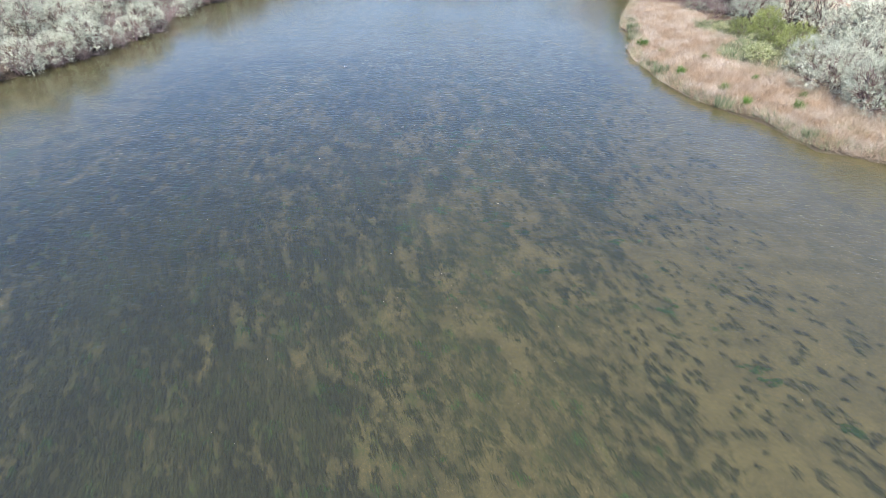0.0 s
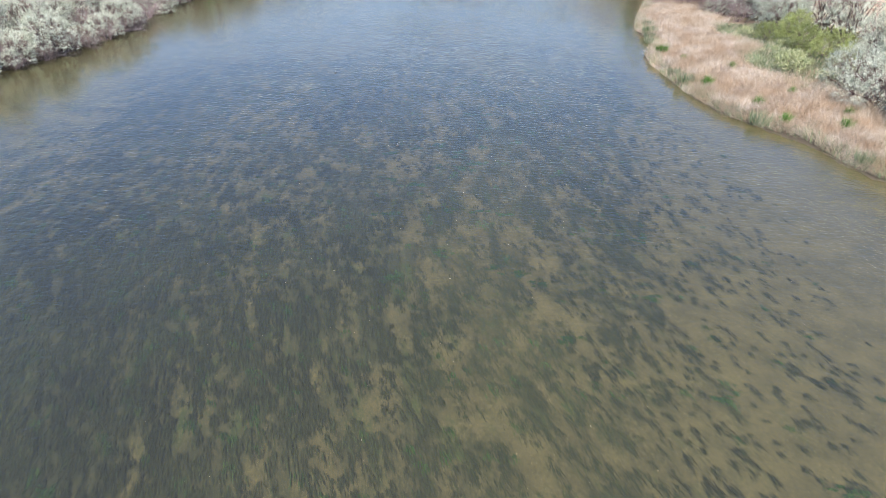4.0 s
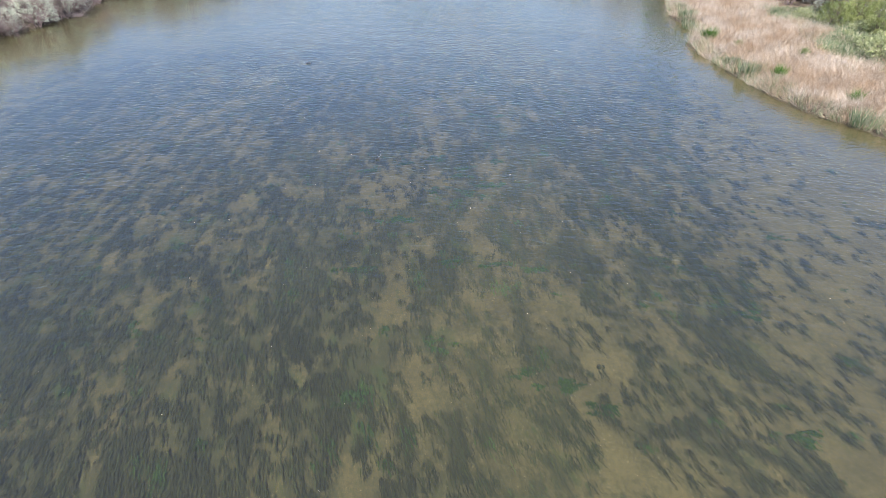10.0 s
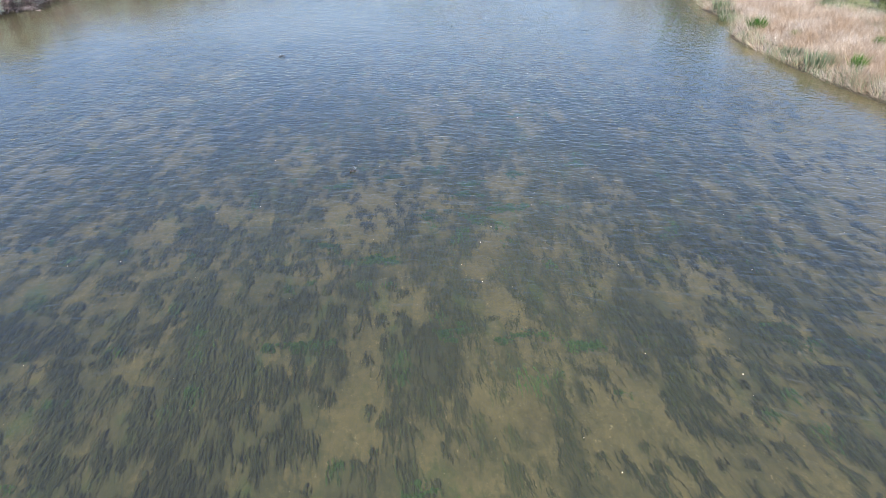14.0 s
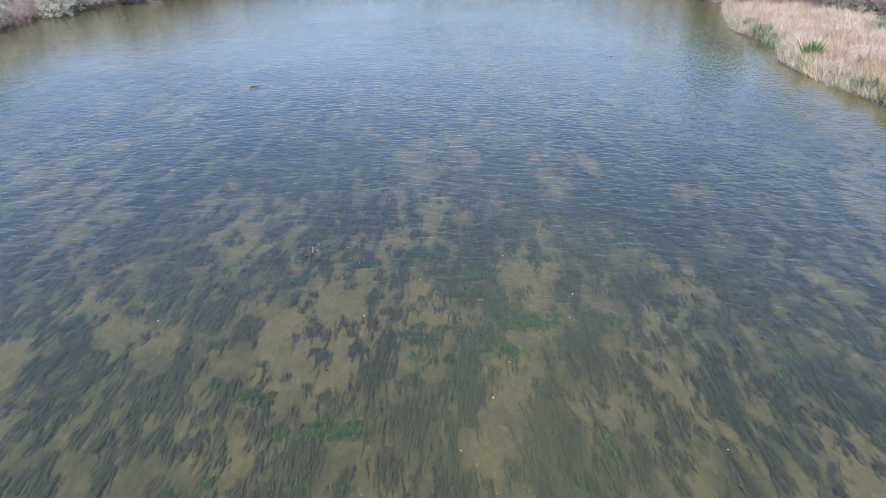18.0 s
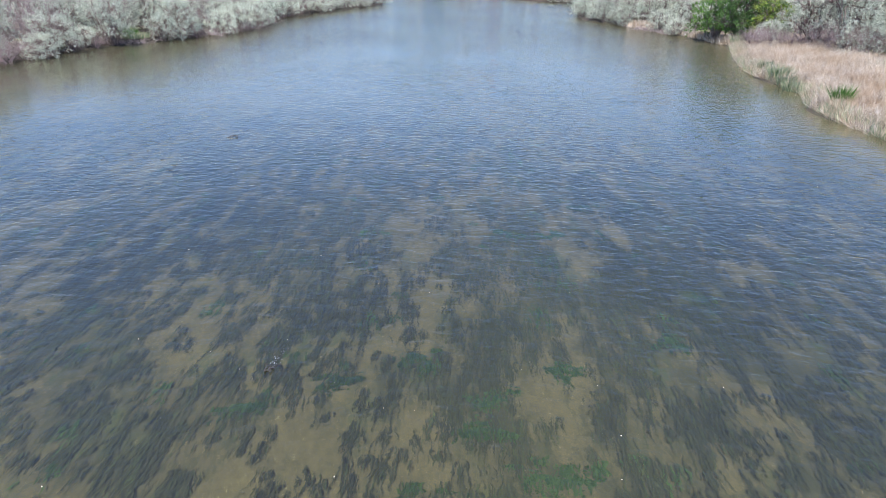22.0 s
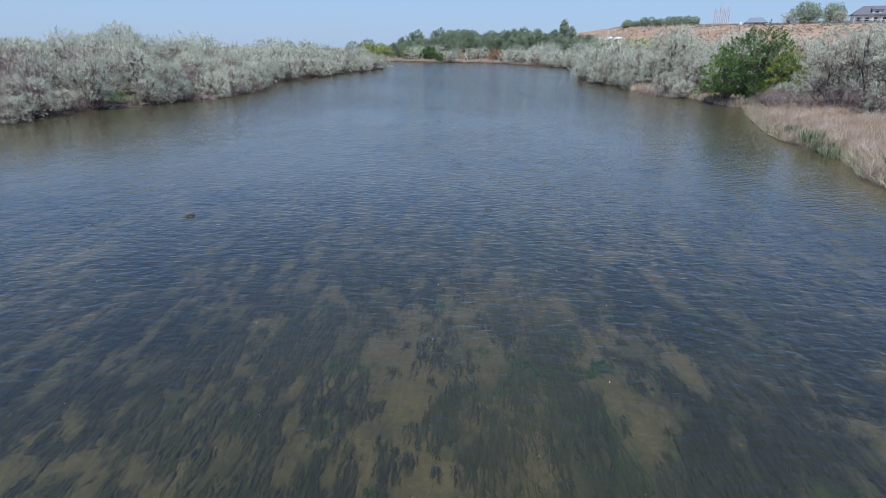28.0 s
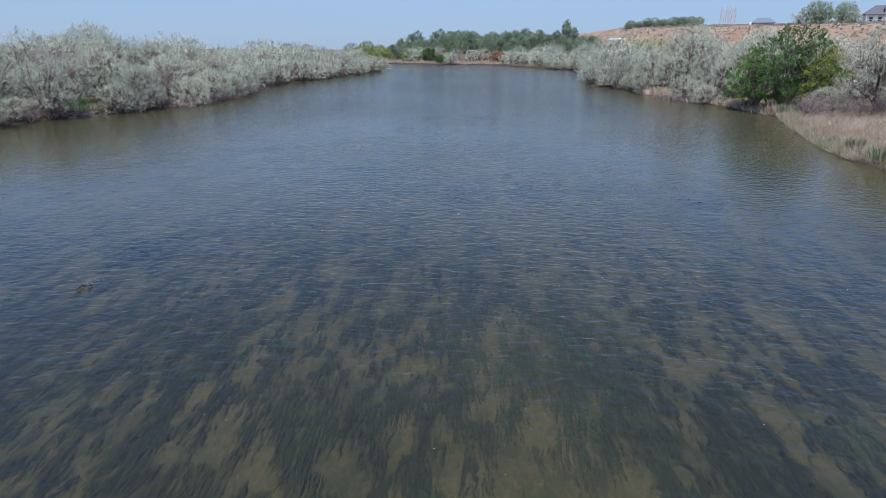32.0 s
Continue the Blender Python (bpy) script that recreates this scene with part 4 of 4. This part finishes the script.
def big_house(x, y, turn):
    h = new("house")
    tagged(h, "large white two-storey house with a dark roof on the hilltop", "house")
    part("wall", (box(-7, -4.5, -1.0, 7, 4.5, 5.2), WHITE_WALL), h)
    part("roof", (hip(-7.7, -5.2, 7.7, 5.2, 5.2, 8.6, 3.6), SLATE_ROOF), h, "dark hipped shingle roof")
    d = part("dormer", (box(-1.5, -4.6, 5.3, 1.5, -1.5, 6.9), WHITE_WALL), h)
    part("dormer_roof", (hip(-1.9, -5.0, 1.9, -0.6, 6.9, 8.2, 0.4), SLATE_ROOF), d)
    window(d, 0, 5.7, -4.6, 1.2, 0.9)
    part("deck", (box(-7.4, -7.2, 2.4, 7.4, -4.5, 2.6), WHITE_WALL), h)
    part("porch_roof", (hip(-7.6, -7.4, 7.6, -4.4, 5.0, 5.9, 0.6), SLATE_ROOF), h)
    for k in range(6):
        part("post", (box(-7.2 + 2.85 * k, -7.1, -1.0, -7.0 + 2.85 * k, -6.9, 5.0), WHITE_WALL), h)
    part("railing", (box(-7.3, -7.15, 3.35, 7.3, -7.08, 3.45), WHITE_WALL), h)
    for k in range(5):
        window(h, -5.4 + 2.7 * k, 3.0, -4.5)
        window(h, -5.4 + 2.7 * k, 0.4, -4.5)
    part("chimney", (box(3.2, 0.5, 6.0, 4.1, 1.3, 9.4), plain("brick_chimney", (0.32, 0.2, 0.16), 0.9)), h)
    h.matrix_world = pose(x, y, ground_at(x, y) - 2.4, 0, 0, turn) @ Matrix.Scale(0.85, 4)


def low_house(x, y, turn, wall_mat, roof_mat, label, w, dp, z1, z2, sunk=0.0):
    h = new("house")
    tagged(h, label, "house")
    part("wall", (box(-w, -dp, -1.0, w, dp, z1), wall_mat), h)
    part("roof", (hip(-w - 0.6, -dp - 0.6, w + 0.6, dp + 0.6, z1, z2, 2.0), roof_mat), h)
    for k in range(3):
        window(h, -w * 0.6 + w * 0.6 * k, 0.9, -dp)
    h.matrix_world = pose(x, y, ground_at(x, y) - sunk, 0, 0, turn)


big_house(129.5, 234, -24)
low_house(117, 289, -20, plain("grey_siding", (0.32, 0.33, 0.34), 0.8), GREY_ROOF, "low house with a grey roof behind the hill's brow", 3.6, 4, 2.4, 4.6, 1.8)
low_house(69.5, 330, -10, WHITE_WALL, PALE_ROOF, "long low shed with a white metal roof", 4.5, 3, 2.0, 2.8, 1.3)


def marker_post(x, y):
    m = new("marker_post")
    tagged(m, "wooden post with a white box on top, on the hillside", "post")
    part("post", (box(-0.08, -0.08, -0.4, 0.08, 0.08, 2.6, 0.01), BARK), m)
    part("box", (box(-0.25, -0.2, 2.6, 0.25, 0.2, 3.3, 0.03), WHITE_WALL), m, "white box")
    m.location = (x, y, ground_at(x, y))


marker_post(78.2, 212)


def car(x, y, turn, colour, label):
    paint = plain("car_paint", colour, 0.35, 0.1, 0.05, 1.0)
    c = new("car")
    tagged(c, label, "car", "cars parked behind the far bank")
    part("body", (box(-2.1, -0.85, 0.35, 2.1, 0.85, 0.95, 0.12), paint), c)
    part("cabin", (box(-1.2, -0.75, 0.95, 1.1, 0.75, 1.5, 0.18), PANE), c)
    part("roof", (box(-1.0, -0.7, 1.5, 0.9, 0.7, 1.56, 0.02), paint), c)
    for sx in (-1.3, 1.3):
        for sy in (-0.85, 0.85):
            bm = bmesh.new()
            bmesh.ops.create_cone(bm, cap_ends=True, segments=14, radius1=0.34, radius2=0.34, depth=0.22, matrix=pose(sx, sy, 0.34, 90))
            part("wheel", (bm, PANE), c)
    c.matrix_world = pose(x, y, ground_at(x, y), 0, 0, turn)


car(26.2, 284, 15, (0.75, 0.77, 0.8), "white car parked behind the far bank")
car(30.6, 285, 10, (0.06, 0.16, 0.5), "blue car parked behind the far bank")


def bare_poplar(seed, height):
    rng = np.random.default_rng(seed)
    lines = [(bent((0, 0, -0.5), (0.2 * rng.normal(), 0.2 * rng.normal(), height), rng, 0.03, 7), 0.09, 0.02)]
    twigs = []
    for k in range(44):
        z = height * (0.12 + 0.85 * rng.random())
        a = rng.uniform(0, 6.28)
        ln = 0.9 + 1.2 * rng.random()
        twigs.append(([(0, 0, z), (0.25 * math.cos(a), 0.25 * math.sin(a), z + ln * 0.4), (0.5 * math.cos(a), 0.5 * math.sin(a), z + ln)], 0.022, 0.008))
    t = new("bare_poplar")
    tagged(t, "bare upright poplar with pinkish twigs on the hilltop", "tree", "bare poplars")
    wood = plain("poplar_wood", (0.50, 0.38, 0.35), 0.9, 0, 0.2, 2.0)
    part("trunk", faces_mesh("trunk", *tubes(lines, 5), wood), t)
    tagged(part("twig_mass", faces_mesh("twig_mass", *tubes(twigs, 3, True), wood), t), kind="stuff")
    return t


poplars = [bare_poplar(171 + k, 6.6 + k) for k in range(2)]
for k in range(9):
    x = 101 + 0.5 * k
    put(poplars[k % 2], x, 292 - 0.6 * k, 0.75 + 0.25 * rng.random(), 77 * k)
for o in poplars:
    for q in (*o.children_recursive, o):
        bpy.data.objects.remove(q)

# trees on the hilltop, and far green shrubs
hill_tree = woody_plant("broadleaf_tree", "rounded green tree on the hilltop", "tree", "trees on the hilltop", 181, 7.0, 3.6, 7, 300, 10, (0.36, 0.19), HAZED_GREEN, BARK, 0.45, 0.3, 2, 0.16, -0.6, 0.95, 0.2)
hill_tree.location = (101.4, 222, ground_at(101.4, 222))
for x, y, k in [(104, 224, 0.95), (114, 230, 1.0), (116.5, 232, 0.85)]:
    put(hill_tree, x, y, k, 100 * k)
for k in range(34):
    put(hill_tree, 86 + 1.24 * k + 2 * rng.normal(), 378 + 5 * rng.random(), 0.35 + 0.45 * rng.random(), 50 * k, label="dark green tree in a row along the hill's brow")
far_shrub = woody_plant("far_willow", "yellow-green willow on the far bank", "shrub", "willows on the far bank", 185, 5.0, 3.2, 6, 220, 9, (0.5, 0.2), WILLOW, BARK, 0.5, 0.6, 3, 0.1, -0.5, 0.9, 0.2)
far_shrub.location = (-37, 273, ground_at(-37, 273))
for x, y, k in [(-37, 276, 1.2), (-26, 270, 0.9), (-44, 280, 1.3), (-22, 276, 0.8), (38, 186, 1.5), (42, 184, 1.45), (47, 192, 1.4), (35.5, 192, 1.3)]:
    put(far_shrub, x, y, k, 130 * k)
dark_shrub = woody_plant("far_bush", "dark green bush on the far bank", "shrub", "dark bushes on the far bank", 187, 5.0, 2.8, 6, 220, 9, (0.5, 0.25), DEEP_GREEN, BARK, 0.5, 0.4, 3, 0.1, -0.5, 0.9, 0.2)
dark_shrub.location = (-17, 266, ground_at(-17, 266))
put(dark_shrub, -12, 258.5, 0.62, 60)
rust = woody_plant("rust_bush", "rusty brown bush among the silver olives", "shrub", "", 189, 4.5, 2.6, 6, 200, 9, (0.45, 0.2),
                   leafy("rusty_leaves", [(0.0, (0.16, 0.09, 0.05)), (1.0, (0.36, 0.20, 0.12))], 0.2), BARK, 0.5, 0.4, 3, 0.1, -0.5, 0.9, 0.2)
rust.location = (9.0, 262, ground_at(9.0, 262))
for x, y, k in [(-262, 400, 1.2), (-250, 405, 1.0), (-240, 380, 0.8), (-120, 420, 1.0), (-106, 415, 0.9), (-70, 380, 1.0), (-62, 385, 1.15), (-54, 382, 0.9)]:
    put(hill_tree, x, y, k * 1.2, 100 * k, label="rounded dark green tree far over the fields")


# ---- fish splashes, shown as foam on added branches ----
FOAM = plain("river_foam", (0.42, 0.43, 0.42), 0.6, 0, 0.06, 8.0)


def snag(x, y, seed, size):
    """A fish splash as a trail of bubbles, on a made-up dark branch."""
    rng = np.random.default_rng(seed)
    n = new("snag")
    tagged(n, "fish splash shown as white foam around an added dark branch", "driftwood", "snags in the river")
    lines = [(bent((0.2 * rng.normal() * size, 0.25 * size, -0.12), (0.12 * rng.normal() * size, -0.35 * size, 0.03), rng, 0.15, 5), 0.018, 0.008) for k in range(4)]
    part("branch", faces_mesh("branch", *tubes(lines, 5, True), plain("wet_wood", (0.05, 0.04, 0.03), 0.35, 0, 0.3, 6.0), True), n)
    m = 40
    t = rng.random(m) ** 1.6
    p = np.stack([0.25 * size * t + 0.14 * size * rng.normal(size=m) * (0.6 + t), 0.1 * size + 0.9 * size * t, np.full(m, 0.012)], 1)
    d = np.stack([rng.normal(size=m), rng.normal(size=m), 0.25 * rng.random(m)], 1)
    ln = 0.007 + 0.015 * rng.random(m) * (1 - t)
    tagged(part("foam", quad_mesh("foam", blades(p, d, ln, ln * 0.8, rng, 0.0, True), FOAM), n, "white foam bubbles"), kind="stuff")
    n.location = (x, y, 0)


snag(-2.9, 31.0, 212, 0.5)
snag(-9.2, 45.4, 214, 0.9)

# ---- fluff drifting on the river ----
def fluff(n, seed):
    rng = np.random.default_rng(seed)
    p = np.stack([rng.uniform(-20, 14, n), rng.uniform(6, 75, n), np.full(n, 0.006)], 1)
    d = np.stack([rng.normal(size=n), rng.normal(size=n), 0.3 * rng.random(n)], 1)
    ln = 0.008 + 0.016 * rng.random(n) ** 3
    ob = new("seed_fluff", quad_mesh("seed_fluff", blades(p, d, ln, ln * 0.9, rng), PLUME))
    tagged(ob, "white seed fluff drifting on the water", "seed fluff", kind="stuff")


fluff(700, 201)
